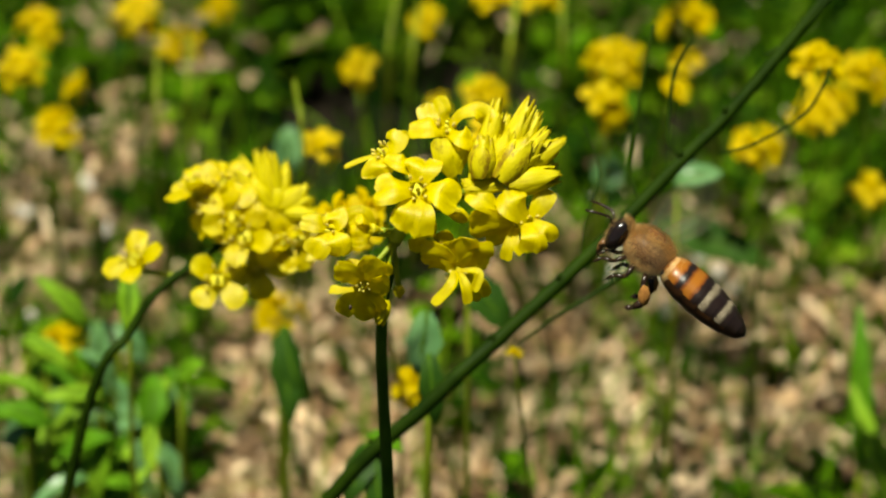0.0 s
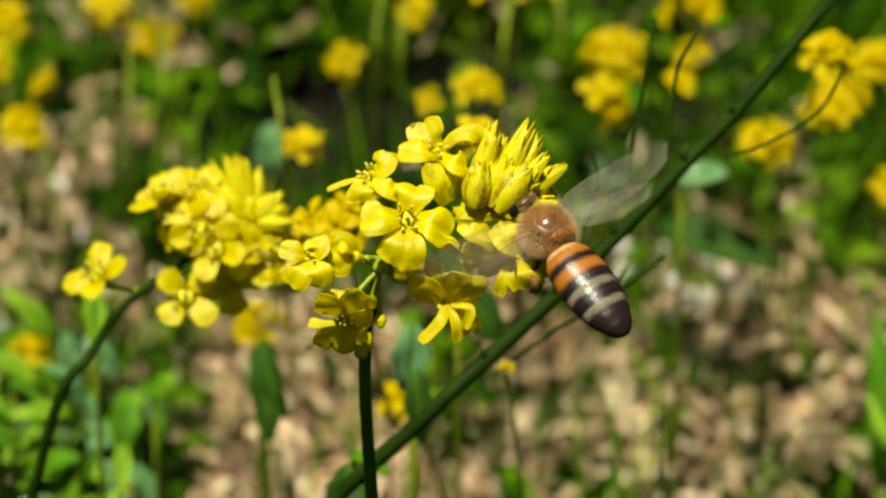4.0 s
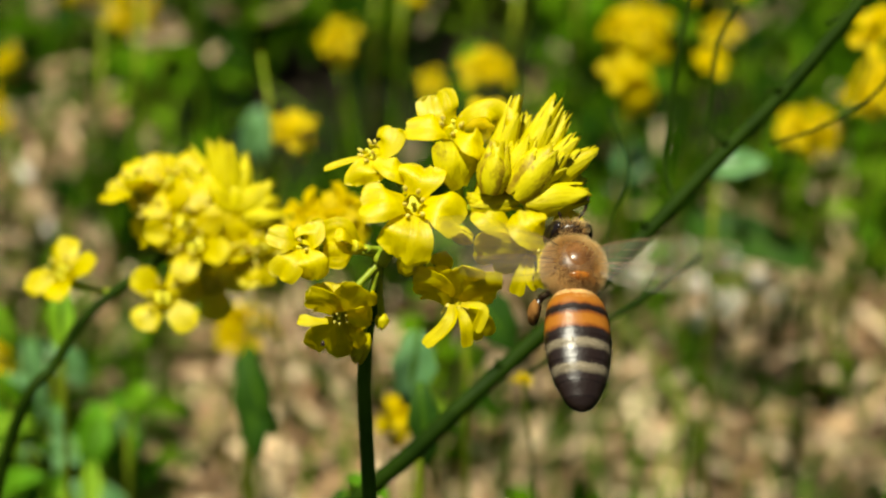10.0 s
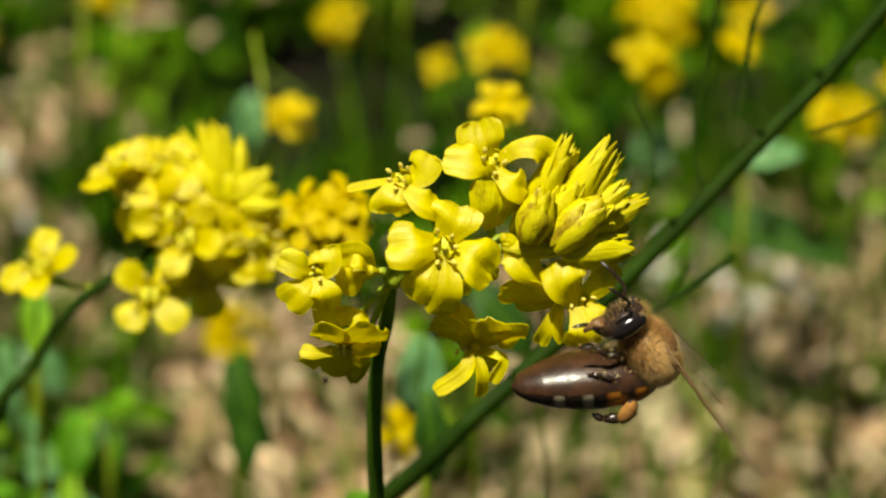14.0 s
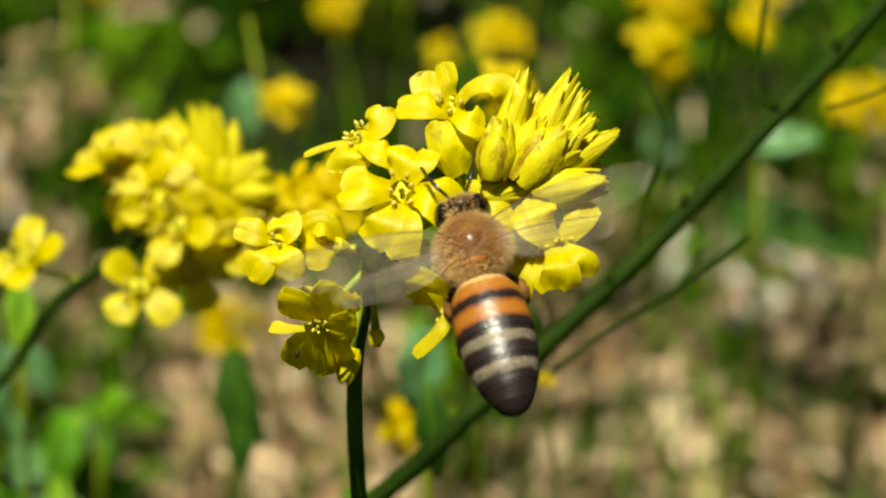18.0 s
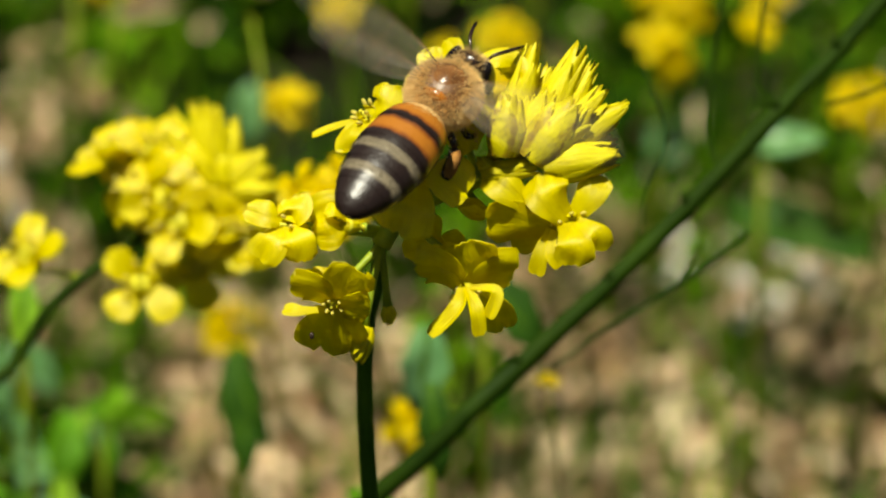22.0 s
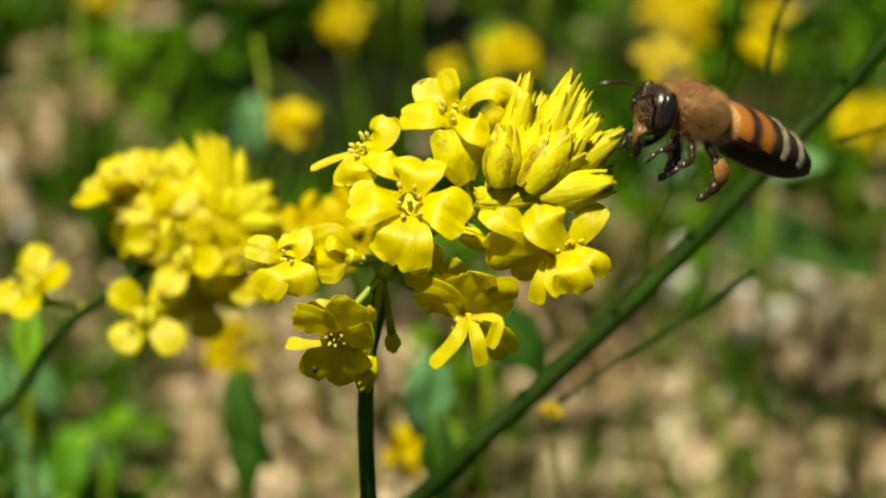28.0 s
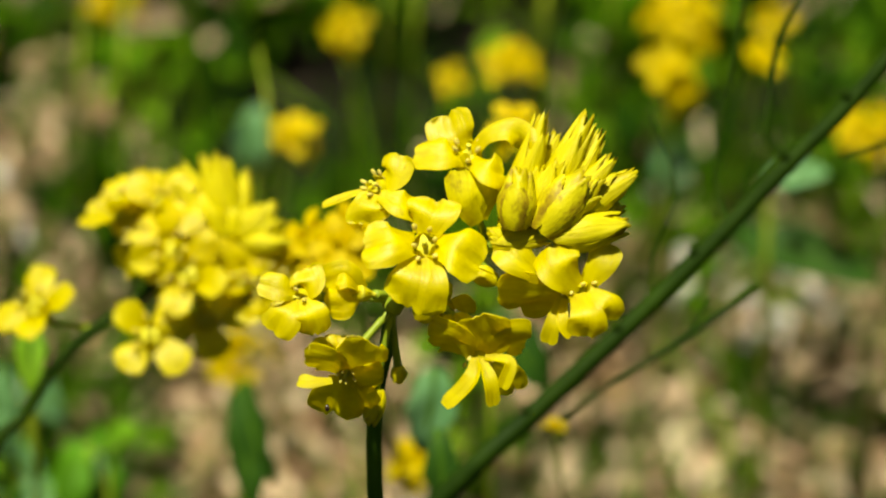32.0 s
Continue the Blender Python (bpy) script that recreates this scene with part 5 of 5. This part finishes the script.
def motions():
    walk(mustard, [
    (0, pose(-0.00012, -0.00069, 0.11388, 49.61, -0.54, 1.62)),
    (0.5, pose(-0.00016, -0.00051, 0.11367, 50.48, -1.26, -0.09)),
    (1, pose(0.00025, -0.00042, 0.11401, 49.42, -0.69, 0.99)),
    (1.5, pose(0.00067, -0.00045, 0.11398, 48.95, 1.03, 2.45)),
    (2, pose(0.00054, -0.00066, 0.11336, 50.55, 1.45, 1.84)),
    (2.5, pose(0.00020, -0.00104, 0.11307, 51.72, 0.51, 1.04)),
    (3, pose(0.00018, -0.00134, 0.11281, 52.52, 1.18, 2.07)),
    (3.5, pose(0.00037, -0.00145, 0.11249, 53.93, 2.80, 2.96)),
    (5.5, pose(0.00059, -0.00105, 0.11363, 50.29, 0.77, 1.52)),
    (6, pose(0.00040, -0.00105, 0.11369, 50.15, 0.83, 1.70)),
    (6.5, pose(0.00028, -0.00118, 0.11375, 50.46, 0.89, 1.69)),
    (7, pose(0.00024, -0.00135, 0.11356, 51.30, 1.26, 1.90)),
    (7.5, pose(0.00016, -0.00129, 0.11315, 52.70, 1.40, 1.83)),
    (8, pose(0.00018, -0.00119, 0.11279, 54.07, 2.02, 2.27)),
    (8.5, pose(0.00028, -0.00125, 0.11301, 53.60, 2.25, 2.69)),
    (9, pose(0.00013, -0.00138, 0.11353, 51.36, 0.88, 1.62)),
    (9.5, pose(-0.00002, -0.00135, 0.11379, 50.58, -0.14, 0.55)),
    (10, pose(0.00036, -0.00127, 0.11301, 52.87, 2.63, 0.73)),
    (10.5, pose(0.00129, -0.00140, 0.11136, 61.09, 8.37, 3.49)),
    (11, pose(0.00207, -0.00243, 0.11063, 71.24, 11.59, 7.66)),
    (11.5, pose(0.00237, -0.00273, 0.11058, 72.15, 13.51, 8.67)),
    (12, pose(0.00213, -0.00291, 0.11048, 72.89, 12.67, 6.79)),
    (12.5, pose(0.00176, -0.00338, 0.11032, 75.10, 11.35, 3.79)),
    (13, pose(0.00150, -0.00360, 0.11019, 76.51, 10.67, 2.05)),
    (13.5, pose(0.00156, -0.00278, 0.11022, 74.50, 11.85, 3.89)),
    (14, pose(0.00135, -0.00150, 0.11035, 69.05, 11.01, 3.98)),
    (14.5, pose(0.00087, -0.00066, 0.11054, 63.67, 7.38, 0.16)),
    (16.5, pose(0.00013, -0.00131, 0.11024, 52.41, 2.51, -4.40)),
    (17, pose(-0.00019, -0.00129, 0.11041, 60.75, 0.56, -5.76)),
    (17.5, pose(-0.00036, -0.00080, 0.11089, 54.70, -2.87, -7.44)),
    (18, pose(-0.00030, -0.00083, 0.11129, 47.60, -0.51, -4.04)),
    (18.5, pose(-0.00049, 0.00003, 0.11140, 49.57, -4.24, -6.77)),
    (19, pose(-0.00042, 0.00068, 0.11147, 49.74, -0.47, -3.10)),
    (19.5, pose(-0.00055, 0.00011, 0.11291, 52.27, -0.36, -0.66)),
    (20, pose(-0.00034, -0.00117, 0.11394, 49.47, -2.48, -2.88)),
    (20.5, pose(-0.00008, -0.00074, 0.11270, 51.29, -1.74, -2.89)),
    (21, pose(-0.00003, -0.00154, 0.11315, 49.69, -0.67, -0.98)),
    (21.5, pose(-0.00013, -0.00084, 0.11291, 49.67, -1.29, -1.10)),
    (22, pose(0.00006, -0.00159, 0.11332, 49.31, -1.01, -2.38)),
    (22.5, pose(0.00030, -0.00064, 0.11226, 51.51, 0.03, -1.27)),
    (23, pose(0.00030, -0.00021, 0.11212, 52.02, -0.35, -0.48)),
    (23.5, pose(-0.00003, 0.00017, 0.11245, 50.74, -1.23, -0.03)),
    (24, pose(-0.00048, 0.00080, 0.11222, 50.32, -2.46, -1.09)),
    (24.5, pose(-0.00039, 0.00075, 0.11191, 51.31, -1.68, -0.90)),
    (25, pose(-0.00013, 0.00027, 0.11199, 51.79, -0.44, -0.18)),
    (25.5, pose(-0.00026, 0.00033, 0.11211, 51.49, -0.68, -0.09)),
    (27.5, pose(-0.00016, 0.00048, 0.11204, 52.34, -1.82, -1.41)),
    (28, pose(-0.00033, 0.00057, 0.11248, 50.81, -3.15, -2.18)),
    (28.5, pose(-0.00013, 0.00060, 0.11225, 51.26, -2.25, -1.55)),
    (29, pose(0.00020, 0.00067, 0.11171, 53.16, -0.39, -0.22)),
    (29.5, pose(0.00016, 0.00060, 0.11158, 53.78, -0.57, -0.32)),
    (30, pose(0.00004, 0.00032, 0.11167, 53.75, -0.93, -0.38)),
    (30.5, pose(0.00019, 0.00014, 0.11140, 55.35, 0.06, 0.36)),
    (31, pose(0.00030, 0.00004, 0.11112, 57.47, 0.47, 0.63)),
    (31.5, pose(0.00027, 0.00006, 0.11132, 56.48, 0.39, 0.85)),
    (32, pose(0.00013, 0.00021, 0.11159, 54.74, -0.52, 0.01)),
    ])
    walk(stalk, [
    (0, pose(-0.00648, -0.08432, -0.07367, -49.10, -0.91, -1.43)),
    (0.5, pose(-0.00789, -0.08562, -0.07211, -50.17, 0.84, -0.88)),
    (1, pose(-0.00717, -0.08427, -0.07370, -49.07, -0.20, -1.29)),
    (1.5, pose(-0.00419, -0.08356, -0.07454, -48.45, -2.32, -1.08)),
    (2, pose(-0.00324, -0.08551, -0.07231, -50.04, -2.20, -0.23)),
    (2.5, pose(-0.00475, -0.08680, -0.07078, -51.11, -1.08, -0.31)),
    (3, pose(-0.00339, -0.08753, -0.06987, -51.72, -2.33, -0.37)),
    (3.5, pose(-0.00037, -0.08904, -0.06782, -53.05, -3.99, 0.44)),
    (5.5, pose(-0.00462, -0.08497, -0.07295, -49.60, -1.48, -0.59)),
    (6, pose(-0.00430, -0.08478, -0.07317, -49.44, -1.72, -0.59)),
    (6.5, pose(-0.00406, -0.08510, -0.07280, -49.70, -1.81, -0.48)),
    (7, pose(-0.00329, -0.08604, -0.07169, -50.47, -2.23, -0.27)),
    (7.5, pose(-0.00294, -0.08779, -0.06953, -51.95, -2.29, -0.03)),
    (8, pose(-0.00174, -0.08945, -0.06736, -53.40, -3.02, 0.28)),
    (8.5, pose(-0.00138, -0.08883, -0.06816, -52.85, -3.47, 0.16)),
    (9, pose(-0.00393, -0.08611, -0.07160, -50.54, -1.80, -0.35)),
    (9.5, pose(-0.00582, -0.08520, -0.07267, -49.80, -0.35, -0.45)),
    (10, pose(-0.00079, -0.08804, -0.06913, -52.23, -2.12, 1.58)),
    (10.5, pose(0.00952, -0.09603, -0.05584, -60.59, -6.91, 5.32)),
    (11, pose(0.01522, -0.10285, -0.03924, -70.23, -10.75, 7.89)),
    (11.5, pose(0.01868, -0.10261, -0.03784, -70.95, -12.13, 9.49)),
    (12, pose(0.01719, -0.10342, -0.03650, -71.84, -10.00, 9.49)),
    (12.5, pose(0.01484, -0.10513, -0.03266, -74.13, -6.43, 9.49)),
    (13, pose(0.01368, -0.10607, -0.03010, -75.59, -4.38, 9.49)),
    (13.5, pose(0.01596, -0.10477, -0.03313, -73.86, -6.80, 10.00)),
    (14, pose(0.01451, -0.10197, -0.04188, -68.88, -7.52, 8.57)),
    (14.5, pose(0.00789, -0.09912, -0.05056, -63.93, -3.32, 6.37)),
    (16.5, pose(-0.00098, -0.08775, -0.06951, -51.93, 1.94, 4.69)),
    (17, pose(-0.00450, -0.09704, -0.05596, -60.53, 4.71, 3.38)),
    (17.5, pose(-0.01101, -0.09081, -0.06526, -54.35, 7.69, 2.03)),
    (18, pose(-0.00640, -0.08190, -0.07632, -47.06, 3.22, 2.46)),
    (18.5, pose(-0.01344, -0.08495, -0.07241, -49.42, 7.82, 1.27)),
    (19, pose(-0.00610, -0.08565, -0.07213, -50.09, 2.53, 1.81)),
    (19.5, pose(-0.00576, -0.08828, -0.06893, -52.36, 0.57, 0.34)),
    (20, pose(-0.01018, -0.08400, -0.07383, -48.82, 3.73, 0.06)),
    (20.5, pose(-0.00897, -0.08663, -0.07085, -50.94, 3.35, 0.44)),
    (21, pose(-0.00689, -0.08402, -0.07399, -48.83, 1.17, 0.12)),
    (21.5, pose(-0.00800, -0.08443, -0.07348, -49.18, 1.65, -0.25)),
    (22, pose(-0.00771, -0.08357, -0.07447, -48.44, 2.49, 0.74)),
    (22.5, pose(-0.00587, -0.08693, -0.07062, -51.20, 1.08, 0.69)),
    (23, pose(-0.00659, -0.08776, -0.06957, -51.92, 0.70, -0.12)),
    (23.5, pose(-0.00796, -0.08637, -0.07122, -50.79, 0.81, -0.95)),
    (24, pose(-0.00992, -0.08624, -0.07125, -50.72, 2.30, -1.07)),
    (24.5, pose(-0.00849, -0.08747, -0.06984, -51.71, 1.66, -0.63)),
    (25, pose(-0.00634, -0.08776, -0.06957, -51.93, 0.38, -0.20)),
    (25.5, pose(-0.00668, -0.08743, -0.06998, -51.65, 0.43, -0.39)),
    (27.5, pose(-0.00900, -0.08857, -0.06842, -52.65, 2.22, -0.56)),
    (28, pose(-0.01142, -0.08671, -0.07054, -51.13, 3.64, -1.02)),
    (28.5, pose(-0.00987, -0.08732, -0.06994, -51.60, 2.63, -0.79)),
    (29, pose(-0.00657, -0.08965, -0.06713, -53.57, 0.49, -0.27)),
    (29.5, pose(-0.00688, -0.09034, -0.06619, -54.18, 0.66, -0.36)),
    (30, pose(-0.00747, -0.09012, -0.06646, -54.00, 0.90, -0.57)),
    (30.5, pose(-0.00568, -0.09183, -0.06415, -55.54, -0.27, -0.24)),
    (31, pose(-0.00498, -0.09408, -0.06082, -57.67, -0.71, -0.06)),
    (31.5, pose(-0.00511, -0.09301, -0.06244, -56.64, -0.85, -0.26)),
    (32, pose(-0.00676, -0.09119, -0.06502, -54.96, 0.35, -0.51)),
    ])
    walk(second, [(t, Matrix.Translation(at(*VIEW_ANCHOR) + m.translation) @ SECOND_TURN) for t, m in [
    (0, pose(-0.00018, -0.00017, -0.00022)),
    (0.5, pose(-0.00009, -0.00016, -0.00020)),
    (1, pose(-0.00021, -0.00013, -0.00017)),
    (1.5, pose(-0.00035, -0.00014, -0.00018)),
    (2, pose(-0.00038, -0.00021, -0.00027)),
    (2.5, pose(-0.00035, -0.00024, -0.00031)),
    (3, pose(-0.00037, -0.00035, -0.00045)),
    (3.5, pose(-0.00033, -0.00029, -0.00037)),
    (5.5, pose(-0.00002, -0.00036, -0.00046)),
    (6, pose(-0.00002, -0.00034, -0.00044)),
    (6.5, pose(-0.00007, -0.00036, -0.00046)),
    (7, pose(-0.00013, -0.00042, -0.00053)),
    (7.5, pose(-0.00019, -0.00032, -0.00042)),
    (8, pose(-0.00031, -0.00032, -0.00041)),
    (8.5, pose(-0.00028, -0.00033, -0.00043)),
    (9, pose(-0.00013, -0.00024, -0.00031)),
    (9.5, pose(-0.00016, -0.00024, -0.00031)),
    (10, pose(-0.00028, -0.00029, -0.00037)),
    (10.5, pose(-0.00019, -0.00027, -0.00035)),
    (11, pose(0.00011, -0.00021, -0.00027)),
    (11.5, pose(0.00022, -0.00015, -0.00019)),
    (12, pose(0.00001, -0.00024, -0.00031)),
    (12.5, pose(-0.00010, -0.00020, -0.00026)),
    (13, pose(-0.00019, -0.00015, -0.00019)),
    (13.5, pose(-0.00007, -0.00009, -0.00012)),
    (14, pose(-0.00005, -0.00012, -0.00015)),
    (14.5, pose(-0.00006, -0.00013, -0.00017)),
    (16.5, pose(-0.00024, -0.00009, -0.00011)),
    (17, pose(-0.00002, -0.00007, -0.00009)),
    (17.5, pose(0.00007, -0.00014, -0.00017)),
    (18, pose(0.00011, -0.00024, -0.00031)),
    (18.5, pose(0.00016, -0.00017, -0.00022)),
    (19, pose(0.00019, -0.00016, -0.00020)),
    (19.5, pose(0.00008, -0.00011, -0.00014)),
    (20, pose(-0.00012, -0.00012, -0.00015)),
    (20.5, pose(-0.00010, -0.00014, -0.00018)),
    (21, pose(-0.00017, -0.00015, -0.00019)),
    (21.5, pose(-0.00011, -0.00017, -0.00022)),
    (22, pose(-0.00006, -0.00013, -0.00017)),
    (22.5, pose(-0.00015, -0.00007, -0.00009)),
    (23, pose(0.00000, -0.00002, -0.00003)),
    (23.5, pose(0.00010, -0.00003, -0.00004)),
    (24, pose(-0.00006, -0.00005, -0.00007)),
    (24.5, pose(-0.00016, -0.00016, -0.00020)),
    (25, pose(0.00001, -0.00013, -0.00016)),
    (25.5, pose(0.00009, -0.00002, -0.00002)),
    (27.5, pose(-0.00012, -0.00027, -0.00034)),
    (28, pose(-0.00001, -0.00019, -0.00025)),
    (28.5, pose(0.00018, -0.00018, -0.00023)),
    (29, pose(0.00028, -0.00023, -0.00030)),
    (29.5, pose(0.00026, -0.00035, -0.00044)),
    (30, pose(0.00018, -0.00038, -0.00049)),
    (30.5, pose(0.00027, -0.00031, -0.00040)),
    (31, pose(0.00034, -0.00021, -0.00027)),
    (31.5, pose(0.00021, -0.00026, -0.00033)),
    (32, pose(0.00008, -0.00032, -0.00041)),
    ]])
    walk(diagonal, [(t, Matrix.Translation(at(*DIAGONAL[0]) + (AX_U - AX_V) * d * MM)) for t, d in ((0, 0), (1, -0.1), (3, 0.2), (6, 0.1), (8, 0), (10, 0.1), (12, 0.5), (14, 0.1), (17, 0.15), (20, -0.1), (25, -0.1), (30, 0.05), (32, 0))])
    walk(honey_bee, [
    (0, pose(0.01337, -0.00333, 0.11018, 26.46, -28.04, 155.41)),
    (0.2, pose(0.01290, -0.00248, 0.11094, 24.58, -28.04, 155.41)),
    (0.5, pose(0.01050, 0.00082, 0.11467, 12.42, -40.39, 174.67)),
    (1, pose(0.01025, 0.00082, 0.11467, 4.03, -33.96, 179.92)),
    (1.5, pose(0.01277, 0.00128, 0.11526, 6.61, -37.97, 173.90)),
    (2, pose(0.01166, -0.00020, 0.11336, 1.82, -36.09, -174.72)),
    (2.5, pose(0.01011, -0.00285, 0.11160, 0.96, -38.15, 168.78)),
    (3, pose(0.00729, -0.00389, 0.11189, -3.39, -29.07, 154.25)),
    (3.5, pose(0.00684, -0.00363, 0.11303, -3.25, -15.23, 132.84)),
    (5.5, pose(0.00601, -0.00574, 0.11196, -16.86, -23.27, 120.43)),
    (6, pose(0.00539, -0.00591, 0.11174, -11.77, -29.96, 115.69)),
    (6.5, pose(0.00544, -0.00644, 0.11106, -15.89, -24.64, 119.27)),
    (7, pose(0.00487, -0.00678, 0.11063, -14.64, -20.88, 117.03)),
    (7.5, pose(0.00367, -0.00833, 0.10946, -11.25, -25.12, 108.94)),
    (8, pose(0.00402, -0.00804, 0.10983, -6.88, -23.03, 103.00)),
    (8.5, pose(0.00461, -0.00761, 0.11038, -10.71, -27.64, 108.42)),
    (9, pose(0.00531, -0.00679, 0.11144, -7.37, -24.76, 103.76)),
    (9.5, pose(0.00596, -0.00643, 0.11189, -8.32, -29.87, 109.40)),
    (10, pose(0.00669, -0.00599, 0.11164, 13.31, -19.36, 94.18)),
    (10.5, pose(0.00769, -0.00774, 0.10859, 18.64, -68.54, 115.27)),
    (11, pose(0.01017, -0.00881, 0.10722, 23.92, -63.86, 120.36)),
    (11.5, pose(0.00985, -0.00874, 0.10731, 28.61, -65.48, 111.77)),
    (12, pose(0.00957, -0.00865, 0.10742, 27.00, -65.48, 111.77)),
    (12.5, pose(0.00952, -0.00926, 0.10664, 33.11, -62.73, 109.87)),
    (13, pose(0.00892, -0.00941, 0.10646, 48.61, -60.42, 104.99)),
    (13.5, pose(0.00855, -0.00913, 0.10681, 30.20, -68.33, 135.29)),
    (14, pose(0.00937, -0.00816, 0.10805, 16.80, -64.21, 173.31)),
    (14.5, pose(0.00806, -0.00705, 0.10948, 23.32, -59.15, 127.11)),
    (16.5, pose(0.00398, -0.00892, 0.10790, -7.80, -49.15, 135.35)),
    (17, pose(0.00331, -0.00741, 0.11063, -4.16, -10.46, 103.77)),
    (17.5, pose(0.00173, -0.00691, 0.11209, -12.04, -17.13, 104.93)),
    (18, pose(0.00019, -0.00691, 0.11208, -13.52, -21.63, 104.07)),
    (18.5, pose(-0.00275, -0.00769, 0.11191, 1.82, -17.65, 91.81)),
    (19, pose(-0.00287, -0.00664, 0.11325, -4.21, -26.02, 98.51)),
    (19.5, pose(-0.00377, -0.00515, 0.11515, -4.38, -8.26, 102.01)),
    (20, pose(-0.00321, -0.00434, 0.11619, 2.88, -7.19, 84.27)),
    (20.5, pose(-0.00290, -0.00525, 0.11502, 7.57, -8.84, 77.41)),
    (21, pose(-0.00180, -0.00411, 0.11648, 4.49, -6.40, 74.96)),
    (21.5, pose(-0.00210, -0.00315, 0.11772, 8.01, -7.66, 69.67)),
    (22, pose(-0.00130, -0.00222, 0.11809, 11.28, -4.20, 58.59)),
    (22.5, pose(-0.00055, -0.00331, 0.11670, 9.65, -5.02, 61.50)),
    (23, pose(0.00460, -0.00273, 0.11662, 9.49, -7.27, 64.98)),
    (23.5, pose(0.00985, -0.00139, 0.11672, -0.75, -13.83, 104.51)),
    (24, pose(0.01118, 0.00029, 0.11725, -0.88, -16.37, 132.13)),
    (24.5, pose(0.01121, 0.00034, 0.11569, -8.90, -41.86, -175.04)),
    (25, pose(0.01174, 0.00103, 0.11576, 3.04, -38.79, -177.33)),
    (25.5, pose(0.01226, 0.00182, 0.11677, 2.92, -37.90, -170.47)),
    (27.5, pose(0.01023, 0.00042, 0.11416, 14.22, -33.98, -146.98)),
    (28, pose(0.01059, 0.00225, 0.11650, 12.67, -33.13, -148.83)),
    (28.5, pose(0.00977, 0.00508, 0.12012, 10.33, -35.73, -160.80)),
    (29, pose(0.00892, 0.01153, 0.12838, 9.98, -35.87, -159.80)),
    (32, pose(0.00846, 0.02118, 0.14073, 8.35, -33.56, -155.52)),
    ])
    walk(abdomen, [(t, Matrix.Translation(WAIST) @ Matrix.Rotation(radians(-c), 4, "Y")) for t, c in CURL])
    for w, s, root, name in WINGS:
        rows = []
        for n in range(0, 961):
            t = n / 30
            if 10.3 <= t <= 16.3:
                lift, sweep = 12 + 3 * math.sin(t * 3), 62 if name == "fore_wing" else 70
            else:
                k = next((h for h in HOLDS if abs(t - h[0]) < 0.05), None)
                if k:
                    lift, sweep = k[1], k[2]
                else:
                    lift, sweep = ((14, -4), (66, 24), (14, -4), (-38, -28))[n % 4]
            rows.append((t, wing_pose(root, s, lift, sweep)))
        walk(w, rows)


motions()
